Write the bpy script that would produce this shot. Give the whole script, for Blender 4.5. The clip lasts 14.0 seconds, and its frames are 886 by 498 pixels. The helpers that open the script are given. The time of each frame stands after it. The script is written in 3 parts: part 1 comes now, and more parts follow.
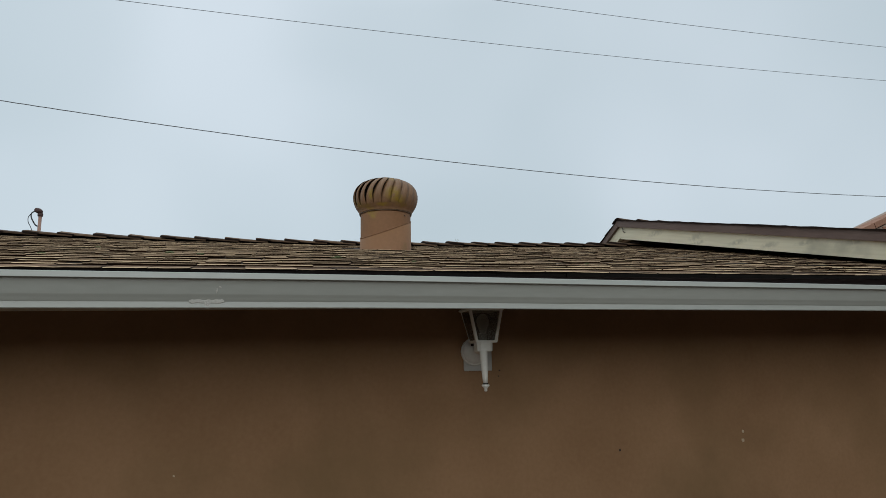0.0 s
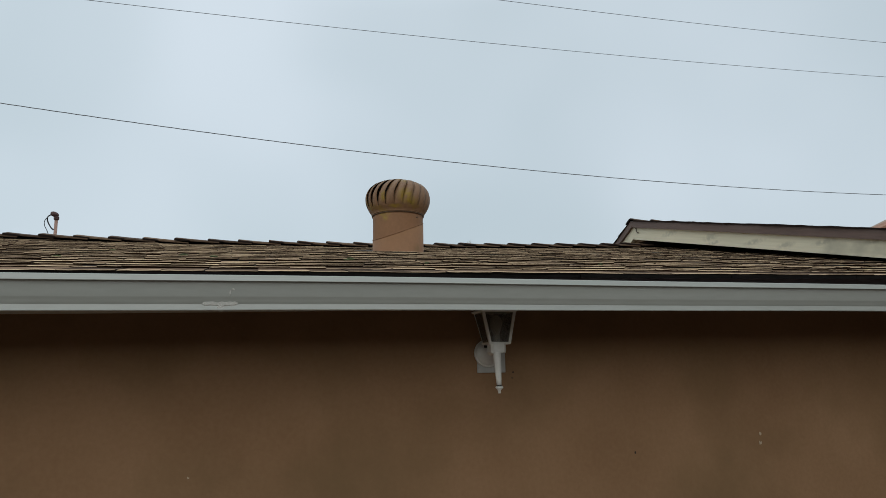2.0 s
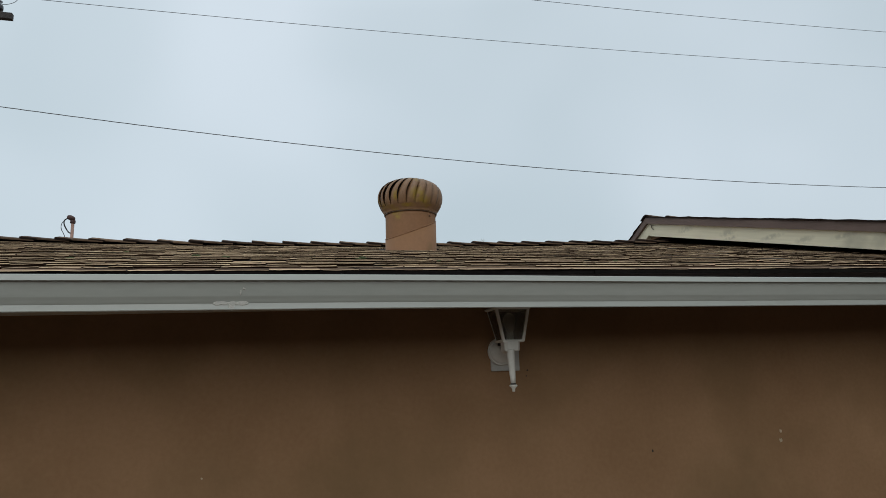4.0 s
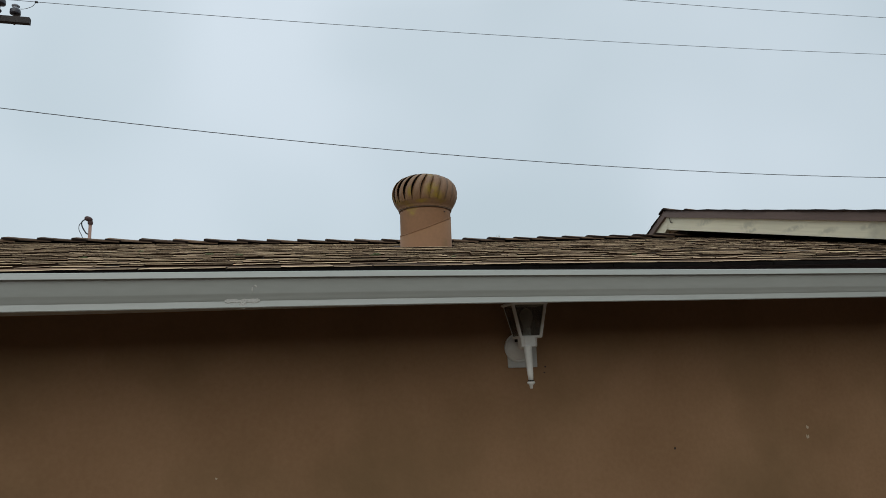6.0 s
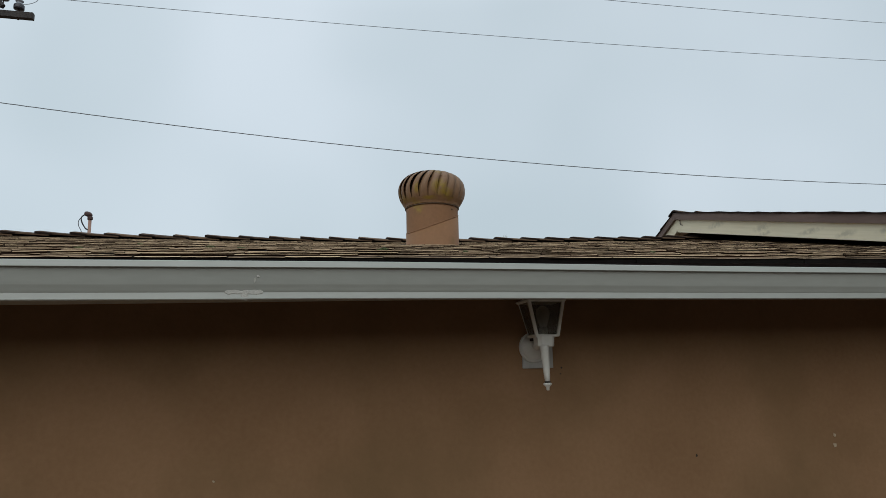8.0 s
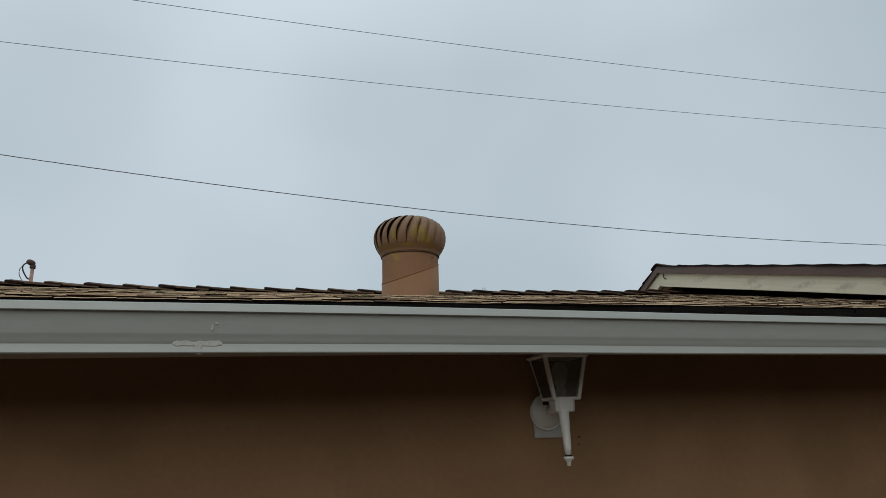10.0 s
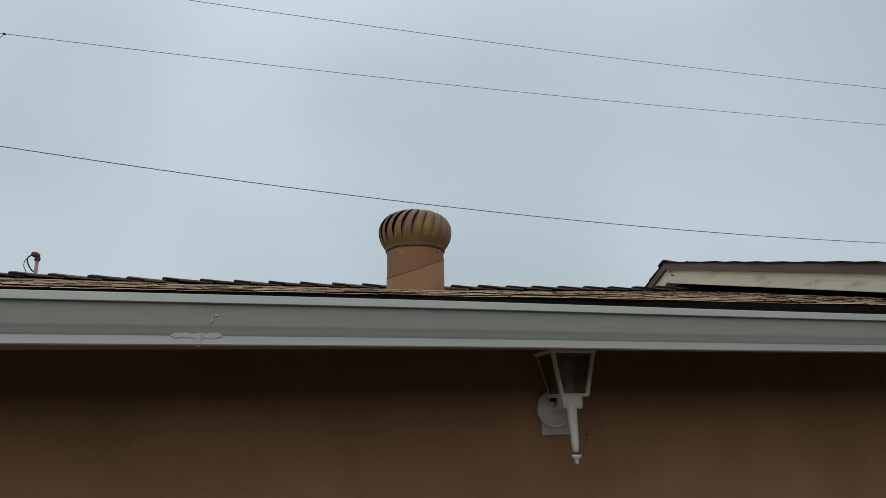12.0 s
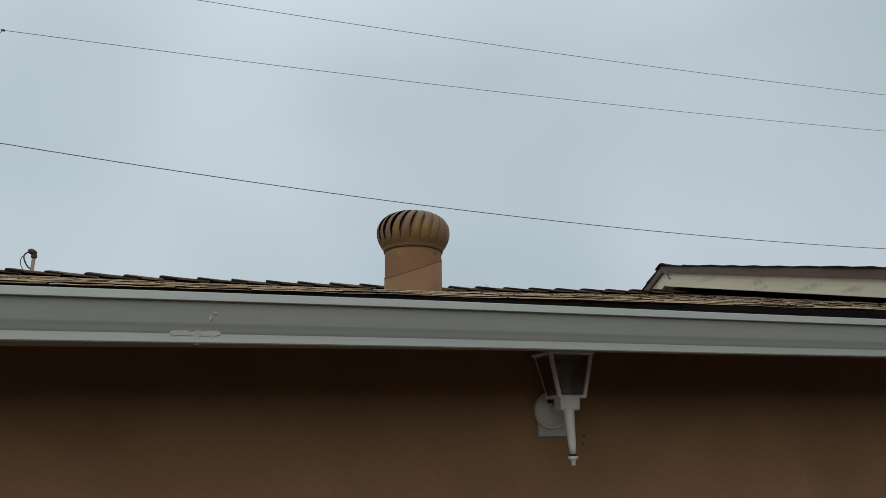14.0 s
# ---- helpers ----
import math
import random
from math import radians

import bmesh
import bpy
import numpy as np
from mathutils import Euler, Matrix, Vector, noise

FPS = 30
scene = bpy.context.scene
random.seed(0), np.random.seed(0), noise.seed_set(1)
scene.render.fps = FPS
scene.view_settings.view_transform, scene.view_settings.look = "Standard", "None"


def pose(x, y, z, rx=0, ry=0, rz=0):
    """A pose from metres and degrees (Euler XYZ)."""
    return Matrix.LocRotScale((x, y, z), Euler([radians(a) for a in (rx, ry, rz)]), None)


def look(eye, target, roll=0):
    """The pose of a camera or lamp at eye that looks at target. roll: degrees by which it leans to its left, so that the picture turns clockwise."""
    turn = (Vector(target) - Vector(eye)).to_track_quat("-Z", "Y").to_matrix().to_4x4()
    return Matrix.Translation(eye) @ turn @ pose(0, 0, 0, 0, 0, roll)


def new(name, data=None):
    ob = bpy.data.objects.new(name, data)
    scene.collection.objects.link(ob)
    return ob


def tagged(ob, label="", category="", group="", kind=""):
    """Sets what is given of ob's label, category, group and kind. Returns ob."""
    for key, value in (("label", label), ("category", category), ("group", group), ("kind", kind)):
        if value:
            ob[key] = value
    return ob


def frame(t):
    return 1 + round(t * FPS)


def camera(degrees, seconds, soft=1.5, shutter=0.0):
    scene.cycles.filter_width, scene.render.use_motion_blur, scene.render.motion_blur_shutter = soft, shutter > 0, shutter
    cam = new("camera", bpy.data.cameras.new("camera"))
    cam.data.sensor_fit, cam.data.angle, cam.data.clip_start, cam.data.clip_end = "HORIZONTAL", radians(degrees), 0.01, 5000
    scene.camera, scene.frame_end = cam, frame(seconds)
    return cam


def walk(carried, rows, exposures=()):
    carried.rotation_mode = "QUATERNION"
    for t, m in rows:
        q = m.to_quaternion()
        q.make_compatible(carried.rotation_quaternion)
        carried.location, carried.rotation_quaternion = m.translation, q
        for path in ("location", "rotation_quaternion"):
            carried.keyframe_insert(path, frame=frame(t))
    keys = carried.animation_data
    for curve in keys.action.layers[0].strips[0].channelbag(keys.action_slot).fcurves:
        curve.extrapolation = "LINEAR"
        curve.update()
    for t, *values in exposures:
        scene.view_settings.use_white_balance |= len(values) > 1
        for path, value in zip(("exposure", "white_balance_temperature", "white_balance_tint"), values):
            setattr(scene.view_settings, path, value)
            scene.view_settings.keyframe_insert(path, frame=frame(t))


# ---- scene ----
cam = camera(67.16, 14.0, soft=0.6)
# seconds, eye x y z, yaw to the left, pitch up, roll
PATH = [
    (0, 0.079, 0.406, 1.960, -17.11, 10.25, -1.05),
    (0.5, 0.076, 0.402, 1.961, -16.96, 10.19, -1.11),
    (1, 0.076, 0.408, 1.958, -16.75, 10.30, -1.08),
    (1.5, 0.081, 0.410, 1.961, -16.33, 10.28, -1.14),
    (2, 0.080, 0.414, 1.961, -16.04, 10.40, -1.11),
    (2.5, 0.084, 0.419, 1.960, -15.77, 10.49, -1.09),
    (3, 0.089, 0.426, 1.959, -15.61, 10.59, -0.98),
    (5.3, 0.103, 0.451, 1.956, -13.55, 10.14, -2.18),
    (5.5, 0.107, 0.462, 1.958, -13.46, 10.15, -2.09),
    (6, 0.106, 0.468, 1.957, -13.39, 10.22, -1.98),
    (6.5, 0.105, 0.482, 1.955, -13.27, 10.28, -1.61),
    (7, 0.107, 0.494, 1.954, -13.44, 10.25, -1.55),
    (7.5, 0.104, 0.510, 1.953, -13.46, 10.16, -1.44),
    (7.8, 0.106, 0.516, 1.951, -13.39, 10.15, -1.56),
    (8, 0.098, 0.578, 1.946, -13.28, 10.54, -1.25),
    (8.2, 0.080, 0.629, 1.945, -12.80, 11.77, -1.65),
    (8.3, 0.066, 0.670, 1.949, -13.60, 12.34, -1.31),
    (8.5, 0.046, 0.730, 1.957, -13.43, 13.77, -2.59),
    (8.7, 0.041, 0.794, 1.959, -13.53, 14.56, -3.12),
    (9, 0.042, 0.837, 1.969, -15.89, 14.67, -3.08),
    (9.2, 0.062, 0.860, 1.971, -16.16, 15.26, -2.44),
    (11.3, 0.094, 0.908, 1.976, -16.61, 15.40, -1.10),
    (11.5, 0.095, 0.915, 1.976, -16.16, 15.33, -1.14),
    (12, 0.093, 0.925, 1.975, -16.15, 15.03, -1.05),
    (12.5, 0.090, 0.923, 1.975, -16.26, 15.21, -0.98),
    (13, 0.091, 0.928, 1.972, -16.17, 14.80, -0.70),
    (13.5, 0.090, 0.930, 1.971, -16.35, 14.77, -0.57),
    (14, 0.089, 0.926, 1.973, -16.40, 15.14, -0.55),
]
EXPOSURES = [(0.0, 0.13), (7.9, 0.15), (8.5, -0.03), (14.0, -0.09)]


def eye_pose(x, y, z, yaw, pitch, roll):
    a, b = radians(yaw), radians(pitch)
    ahead = Vector((-math.sin(a) * math.cos(b), math.cos(a) * math.cos(b), math.sin(b)))
    return look((x, y, z), Vector((x, y, z)) + ahead, roll)


walk(cam, [(t, eye_pose(*row)) for t, *row in PATH], EXPOSURES)

# ---- light: an overcast sky and a weak, wide sun ----
SUN_TURN, SUN_UP = 197.5, 34.0
world = bpy.data.worlds.new("overcast_sky")
scene.world = world
world.use_nodes = True
wt = world.node_tree
wt.nodes.clear()


def wnode(kind, **values):
    n = wt.nodes.new(kind)
    for key, value in values.items():
        n.inputs[key.replace("_", " ")].default_value = value
    return n


sky = wt.nodes.new("ShaderNodeTexSky")
sky.sky_type, sky.sun_disc = "NISHITA", False
sky.sun_elevation, sky.sun_rotation = radians(SUN_UP), radians(SUN_TURN)
sky.air_density, sky.dust_density = 1.0, 4.0
coord = wt.nodes.new("ShaderNodeTexCoord")
clouds = wnode("ShaderNodeTexNoise", Scale=2.2, Detail=2.0, Roughness=0.45, Distortion=0.1)
drift = wt.nodes.new("ShaderNodeMapping")
drift.inputs["Rotation"].default_value = (0, 0, radians(15))
wt.links.new(coord.outputs["Generated"], drift.inputs["Vector"])
wt.links.new(drift.outputs["Vector"], clouds.inputs["Vector"])
cloud_ramp = wt.nodes.new("ShaderNodeValToRGB")
cloud_ramp.color_ramp.elements[0].position, cloud_ramp.color_ramp.elements[0].color = 0.30, (4.50, 5.37, 5.85, 1)
cloud_ramp.color_ramp.elements[1].position, cloud_ramp.color_ramp.elements[1].color = 0.72, (5.98, 6.77, 7.42, 1)
wt.links.new(clouds.outputs["Fac"], cloud_ramp.inputs["Fac"])
parts_xyz = wt.nodes.new("ShaderNodeSeparateXYZ")
wt.links.new(coord.outputs["Generated"], parts_xyz.inputs["Vector"])
climb = wt.nodes.new("ShaderNodeMapRange")
climb.inputs["From Min"].default_value, climb.inputs["From Max"].default_value = 0.5, 1.0
climb.inputs["To Min"].default_value, climb.inputs["To Max"].default_value = 1.05, 1.8
wt.links.new(parts_xyz.outputs["Z"], climb.inputs["Value"])
# the cloud thickens towards the east
east_grey = wt.nodes.new("ShaderNodeMapRange")
east_grey.inputs["From Min"].default_value, east_grey.inputs["From Max"].default_value = -0.4, 0.9
east_grey.inputs["To Min"].default_value, east_grey.inputs["To Max"].default_value = 1.03, 0.945
wt.links.new(parts_xyz.outputs["X"], east_grey.inputs["Value"])
cover = wt.nodes.new("ShaderNodeMath")
cover.operation = "MULTIPLY"
wt.links.new(climb.outputs["Result"], cover.inputs[0])
wt.links.new(east_grey.outputs["Result"], cover.inputs[1])
lift = wt.nodes.new("ShaderNodeVectorMath")
lift.operation = "SCALE"
wt.links.new(cloud_ramp.outputs["Color"], lift.inputs[0])
wt.links.new(cover.outputs["Value"], lift.inputs["Scale"])
veil = wt.nodes.new("ShaderNodeMix")
veil.data_type = "RGBA"
veil.inputs[0].default_value = 0.92
wt.links.new(sky.outputs["Color"], veil.inputs[6])
wt.links.new(lift.outputs["Vector"], veil.inputs[7])
back = wnode("ShaderNodeBackground", Strength=0.1)
wt.links.new(veil.outputs[2], back.inputs["Color"])
wout = wt.nodes.new("ShaderNodeOutputWorld")
wt.links.new(back.outputs["Background"], wout.inputs["Surface"])

sun_data = bpy.data.lights.new("sun", "SUN")
sun_data.energy, sun_data.angle, sun_data.color = 0.54, radians(60), (1.0, 0.97, 0.92)
sun_way = Vector((math.sin(radians(SUN_TURN)) * math.cos(radians(SUN_UP)), math.cos(radians(SUN_TURN)) * math.cos(radians(SUN_UP)), math.sin(radians(SUN_UP))))
new("sun", sun_data).matrix_world = look(sun_way * 60, (0, 0, 0))


# ---- materials ----
def material(name, dark, light, rough=0.8, metal=0.0, scale=6.0, fine=60.0, bump=0.2, bump_scale=None, blotch=0.5,
             stretch=(1, 1, 1), island="", island_amount=0.0, stain=None, stain_scale=3.0, stain_edge=(0.55, 0.7), depth=0.003, ends=(0.25, 0.75), gloss=0.5, spots=(), spot_colour=(0, 0, 0), lie=0.0):
    """Two scales of variation between a dark and a light colour, a fine relief, and stains of a third colour."""
    m = bpy.data.materials.new(name)
    m.use_nodes = True
    t = m.node_tree
    n, link = t.nodes, t.links.new
    shader = n["Principled BSDF"]
    where = n.new("ShaderNodeTexCoord")
    grow = n.new("ShaderNodeMapping")
    grow.inputs["Scale"].default_value = stretch
    if lie:
        # the grain runs up a slope
        grow.vector_type = "TEXTURE"
        grow.inputs["Rotation"].default_value = (math.atan(lie), 0, 0)
        grow.inputs["Scale"].default_value = [1 / s for s in stretch]
    link(where.outputs["Object"], grow.inputs["Vector"])
    big, small = n.new("ShaderNodeTexNoise"), n.new("ShaderNodeTexNoise")
    big.inputs["Scale"].default_value, big.inputs["Detail"].default_value = scale, 5.0
    small.inputs["Scale"].default_value, small.inputs["Detail"].default_value = fine, 4.0
    for tex in (big, small):
        link(grow.outputs["Vector"], tex.inputs["Vector"])
    blend = n.new("ShaderNodeMix")
    blend.inputs[0].default_value = 1 - blotch
    link(big.outputs["Fac"], blend.inputs[2])
    link(small.outputs["Fac"], blend.inputs[3])
    value = blend.outputs[0]
    if island:
        info = n.new("ShaderNodeObjectInfo" if island == "object" else "ShaderNodeNewGeometry")
        pick = n.new("ShaderNodeMix")
        pick.inputs[0].default_value = island_amount
        link(value, pick.inputs[2])
        link(info.outputs["Random" if island == "object" else "Random Per Island"], pick.inputs[3])
        value = pick.outputs[0]
    ramp = n.new("ShaderNodeValToRGB")
    a, b = ramp.color_ramp.elements
    a.position, a.color, b.position, b.color = ends[0], (*dark, 1), ends[1], (*light, 1)
    link(value, ramp.inputs["Fac"])
    colour = ramp.outputs["Color"]
    if stain:
        mark = n.new("ShaderNodeTexNoise")
        mark.inputs["Scale"].default_value, mark.inputs["Detail"].default_value = stain_scale, 6.0
        link(where.outputs["Object"], mark.inputs["Vector"])
        edge = n.new("ShaderNodeMapRange")
        edge.inputs["From Min"].default_value, edge.inputs["From Max"].default_value = stain_edge
        link(mark.outputs["Fac"], edge.inputs["Value"])
        over = n.new("ShaderNodeMix")
        over.data_type = "RGBA"
        link(edge.outputs["Result"], over.inputs[0])
        link(colour, over.inputs[6])
        over.inputs[7].default_value = (*stain, 1)
        colour = over.outputs[2]
    if spots:
        ragged = n.new("ShaderNodeTexNoise")
        ragged.inputs["Scale"].default_value, ragged.inputs["Detail"].default_value = 34.0, 5.0
        link(where.outputs["Object"], ragged.inputs["Vector"])
        total = None
        for cx, cy, cz, rx, ry, rz in spots:
            away, size, far, near = n.new("ShaderNodeVectorMath"), n.new("ShaderNodeVectorMath"), n.new("ShaderNodeVectorMath"), n.new("ShaderNodeMapRange")
            away.operation, size.operation, far.operation = "SUBTRACT", "DIVIDE", "LENGTH"
            away.inputs[1].default_value, size.inputs[1].default_value = (cx, cy, cz), (rx, ry, rz)
            link(where.outputs["Object"], away.inputs[0])
            link(away.outputs["Vector"], size.inputs[0])
            link(size.outputs["Vector"], far.inputs[0])
            near.inputs["From Min"].default_value, near.inputs["From Max"].default_value = 1.0, 0.35
            link(far.outputs["Value"], near.inputs["Value"])
            if total:
                both = n.new("ShaderNodeMath")
                both.operation = "MAXIMUM"
                link(total, both.inputs[0])
                link(near.outputs["Result"], both.inputs[1])
                total = both.outputs["Value"]
            else:
                total = near.outputs["Result"]
        rough_edge = n.new("ShaderNodeMath")
        rough_edge.operation = "MULTIPLY"
        breakup = n.new("ShaderNodeMapRange")
        breakup.inputs["From Min"].default_value, breakup.inputs["From Max"].default_value = 0.32, 0.56
        link(ragged.outputs["Fac"], breakup.inputs["Value"])
        link(total, rough_edge.inputs[0])
        link(breakup.outputs["Result"], rough_edge.inputs[1])
        over = n.new("ShaderNodeMix")
        over.data_type = "RGBA"
        link(rough_edge.outputs["Value"], over.inputs[0])
        link(colour, over.inputs[6])
        over.inputs[7].default_value = (*spot_colour, 1)
        colour = over.outputs[2]
    link(colour, shader.inputs["Base Color"])
    shader.inputs["Roughness"].default_value, shader.inputs["Metallic"].default_value = rough, metal
    shader.inputs["Specular IOR Level"].default_value = gloss
    if bump:
        relief = n.new("ShaderNodeTexNoise")
        relief.inputs["Scale"].default_value, relief.inputs["Detail"].default_value = bump_scale or fine, 6.0
        link(grow.outputs["Vector"], relief.inputs["Vector"])
        raise_ = n.new("ShaderNodeBump")
        raise_.inputs["Strength"].default_value, raise_.inputs["Distance"].default_value = bump, depth
        link(relief.outputs["Fac"], raise_.inputs["Height"])
        link(raise_.outputs["Normal"], shader.inputs["Normal"])
    return m


STUCCO = material("tan_stucco", (0.247, 0.141, 0.072), (0.370, 0.224, 0.123), 0.95, scale=2.2, fine=70, bump=0.45, bump_scale=62, blotch=0.75,
                  stain=(0.214, 0.132, 0.066), stain_scale=2.1, stain_edge=(0.46, 0.72), depth=0.005, gloss=0.1)
SHINGLE = dict(rough=0.95, gloss=0.05, scale=24, fine=75, bump=0.6, bump_scale=200, blotch=0.55, ends=(0.34, 0.70), stretch=(0.55, 1, 1),
               stain=(0.060, 0.055, 0.026), stain_scale=5, stain_edge=(0.62, 0.77))
TOP_LOOK = dict(dark=(0.030, 0.0165, 0.0095), light=(0.240, 0.148, 0.082), **SHINGLE)
EAVE_LOOK = dict(dark=(0.042, 0.026, 0.018), light=(0.25, 0.160, 0.104), **SHINGLE)
SHINGLE_PIECE = material("weathered_shingle", island="object", island_amount=0.28, **TOP_LOOK)
SHINGLE_STUFF = material("weathered_shingles_joined", island="geometry", island_amount=0.28, **TOP_LOOK)
EAVE_PIECE = material("bleached_eave_shingle", island="object", island_amount=0.28, **EAVE_LOOK)
# pale front edges: skylight caught along each shingle, put into the colour
LIT_EDGE_LOOK = dict(dark=(0.15, 0.094, 0.058), light=(0.80, 0.585, 0.370), rough=0.95, scale=9, fine=60, bump=0.4, blotch=0.6, ends=(0.30, 0.70), gloss=0.05)
LIT_EDGE_PIECE = material("pale_lit_shingle_edge", island="object", island_amount=0.25, **LIT_EDGE_LOOK)
LIT_EDGE = material("pale_lit_shingle_edges_joined", island="geometry", island_amount=0.25, **LIT_EDGE_LOOK)
# near-black butts and sides: the shade below each course, put into the colour
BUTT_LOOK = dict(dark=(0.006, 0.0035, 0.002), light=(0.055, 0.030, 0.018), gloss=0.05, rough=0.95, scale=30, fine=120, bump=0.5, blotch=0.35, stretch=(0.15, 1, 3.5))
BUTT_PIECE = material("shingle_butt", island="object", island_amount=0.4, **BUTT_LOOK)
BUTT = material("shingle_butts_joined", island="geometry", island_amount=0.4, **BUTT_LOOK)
# shadow gaps of caps and eave butts as colour; also the main roof's dark
CAP_BUTT = material("dark_cap_butt", (0.010, 0.007, 0.006), (0.035, 0.023, 0.018), 0.95, gloss=0.05)
CAP = material("dark_cap_shingle", (0.050, 0.032, 0.022), (0.175, 0.112, 0.070), 0.95, scale=12, fine=150, bump=0.5, island="object", island_amount=0.4, gloss=0.1)
# black that paints the shadow between the eave shingles and the fascia
EAVE_SHADE = material("black_eave_shade", (0.004, 0.0035, 0.003), (0.014, 0.011, 0.010), 0.9, scale=20, fine=120, bump=0.3, gloss=0.1)
DECK = material("roof_deck", (0.03, 0.022, 0.018), (0.06, 0.045, 0.035), 0.95)
FASCIA = material("dark_brown_paint", (0.135, 0.082, 0.080), (0.19, 0.12, 0.115), 0.6, scale=5, fine=50, bump=0.15, stretch=(0.3, 1, 2))
TRIM = material("faded_brown_trim_paint", (0.100, 0.062, 0.048), (0.16, 0.102, 0.080), 0.65, scale=6, fine=60, bump=0.15, stretch=(2, 0.3, 2), lie=0.2427)
BEAM = material("bare_beam_wood", (0.20, 0.118, 0.058), (0.33, 0.20, 0.105), 0.85, scale=6, fine=40, bump=0.2, stretch=(0.2, 2, 2))
CREAM = material("weathered_cream_paint", (0.62, 0.55, 0.38), (0.84, 0.775, 0.585), 0.7, scale=4, fine=18, bump=0.25, stretch=(1, 0.16, 4), lie=0.2427,
                 stain=(0.46, 0.42, 0.31), stain_scale=4.2, stain_edge=(0.54, 0.74), spot_colour=(0.53, 0.485, 0.355),
                 spots=((3.2, 4.84, 2.99, 0.1, 0.13, 0.03), (3.2, 4.37, 2.865, 0.1, 0.10, 0.035), (3.2, 4.34, 2.82, 0.1, 0.09, 0.018), (3.2, 3.95, 2.75, 0.1, 0.12, 0.022),
                        (3.2, 3.69, 2.68, 0.1, 0.09, 0.026), (3.2, 3.40, 2.645, 0.1, 0.12, 0.02), (3.2, 3.10, 2.59, 0.1, 0.10, 0.02)))
GUTTER = material("white_gutter_paint", (0.358, 0.369, 0.330), (0.424, 0.438, 0.397), 0.4, scale=2.5, fine=40, bump=0.06, stretch=(0.4, 1, 2),
                  stain=(0.42, 0.435, 0.41), stain_scale=2.4, stain_edge=(0.55, 0.85))
SEALANT = material("old_sealant", (0.43, 0.42, 0.375), (0.56, 0.545, 0.49), 0.6, scale=40, fine=200, bump=0.4)
VENT = material("tan_vent_paint", (0.212, 0.101, 0.042), (0.280, 0.136, 0.058), 0.7, scale=5, fine=60, bump=0.1,
                stain=(0.20, 0.105, 0.04), stain_scale=7, stain_edge=(0.60, 0.70), spot_colour=(0.31, 0.205, 0.035), spots=((0.811, 4.20, 2.888, 0.05, 0.05, 0.022), (0.820, 4.20, 2.870, 0.022, 0.05, 0.032)))
VENT_HEAD = material("stained_vane_paint", (0.165, 0.088, 0.041), (0.26, 0.142, 0.070), 0.6, scale=6, fine=60, bump=0.12,
                     stain=(0.21, 0.125, 0.022), stain_scale=8, stain_edge=(0.58, 0.66), spot_colour=(0.27, 0.175, 0.016),
                     spots=((0.925, 4.12, 2.985, 0.060, 0.09, 0.055), (0.955, 4.12, 2.955, 0.035, 0.09, 0.04), (0.800, 4.17, 2.985, 0.020, 0.08, 0.040), (0.87, 4.14, 2.925, 0.05, 0.08, 0.014)))
VENT_DARK = material("dark_vent_inside", (0.03, 0.02, 0.014), (0.06, 0.042, 0.03), 0.9)
BEAD = material("dark_vent_bead", (0.05, 0.028, 0.015), (0.15, 0.085, 0.042), 0.5, 0.2, scale=25, fine=90, bump=0.1)
LAMP_PAINT = material("chalky_white_lamp_paint", (0.68, 0.675, 0.61), (0.80, 0.795, 0.73), 0.6, scale=20, fine=120, bump=0.12)
PLATE = material("grey_mounting_plate", (0.45, 0.45, 0.42), (0.55, 0.55, 0.51), 0.6, scale=20, fine=120, bump=0.1)
CABLE = material("black_cable", (0.012, 0.012, 0.012), (0.03, 0.03, 0.03), 0.6, bump=0)
MAST = material("brown_mast_paint", (0.28, 0.155, 0.115), (0.40, 0.24, 0.18), 0.6, scale=20, fine=100, bump=0.1)
MAST_HEAD = material("rusty_weatherhead", (0.022, 0.012, 0.010), (0.10, 0.042, 0.034), 0.7, scale=30, fine=140, bump=0.2)
POLE_WOOD = material("grey_pole_timber", (0.028, 0.024, 0.023), (0.07, 0.060, 0.056), 0.9, scale=8, fine=60, bump=0.4, stretch=(1, 1, 0.2))
PORCELAIN = material("dark_glazed_insulator", (0.020, 0.018, 0.024), (0.05, 0.046, 0.056), 0.35, bump=0)
CAP_METAL = material("weathered_grey_cap", (0.20, 0.21, 0.24), (0.34, 0.35, 0.38), 0.5, bump=0)
WIRE = material("weathered_wire", (0.085, 0.088, 0.094), (0.14, 0.144, 0.15), 0.6, bump=0)
MOSS = material("green_moss", (0.050, 0.062, 0.026), (0.135, 0.160, 0.062), 0.95, scale=60, fine=300, bump=0.5)
DRY_GRASS = material("dry_grass", (0.26, 0.26, 0.17), (0.36, 0.36, 0.25), 0.9, bump=0)
BRICK = material("orange_brick", (0.27, 0.130, 0.080), (0.37, 0.205, 0.135), 0.9, scale=8, fine=80, bump=0.4, island="object", island_amount=0.4)
MORTAR = material("tan_mortar", (0.27, 0.19, 0.145), (0.36, 0.27, 0.21), 0.95, scale=20, fine=150, bump=0.4)
GROUND = material("brown_earth_yard", (0.110, 0.073, 0.050), (0.172, 0.116, 0.083), 0.95, scale=0.8, fine=20, bump=0.3)
# for the added walls out of view; very dark to bounce little light
LIGHT_BLOCK = material("dark_light_block", (0.034, 0.019, 0.012), (0.052, 0.030, 0.020), 0.95, scale=1.5, fine=30, bump=0.3)
RUST = material("rusty_nail", (0.03, 0.02, 0.015), (0.07, 0.04, 0.03), 0.7, bump=0)
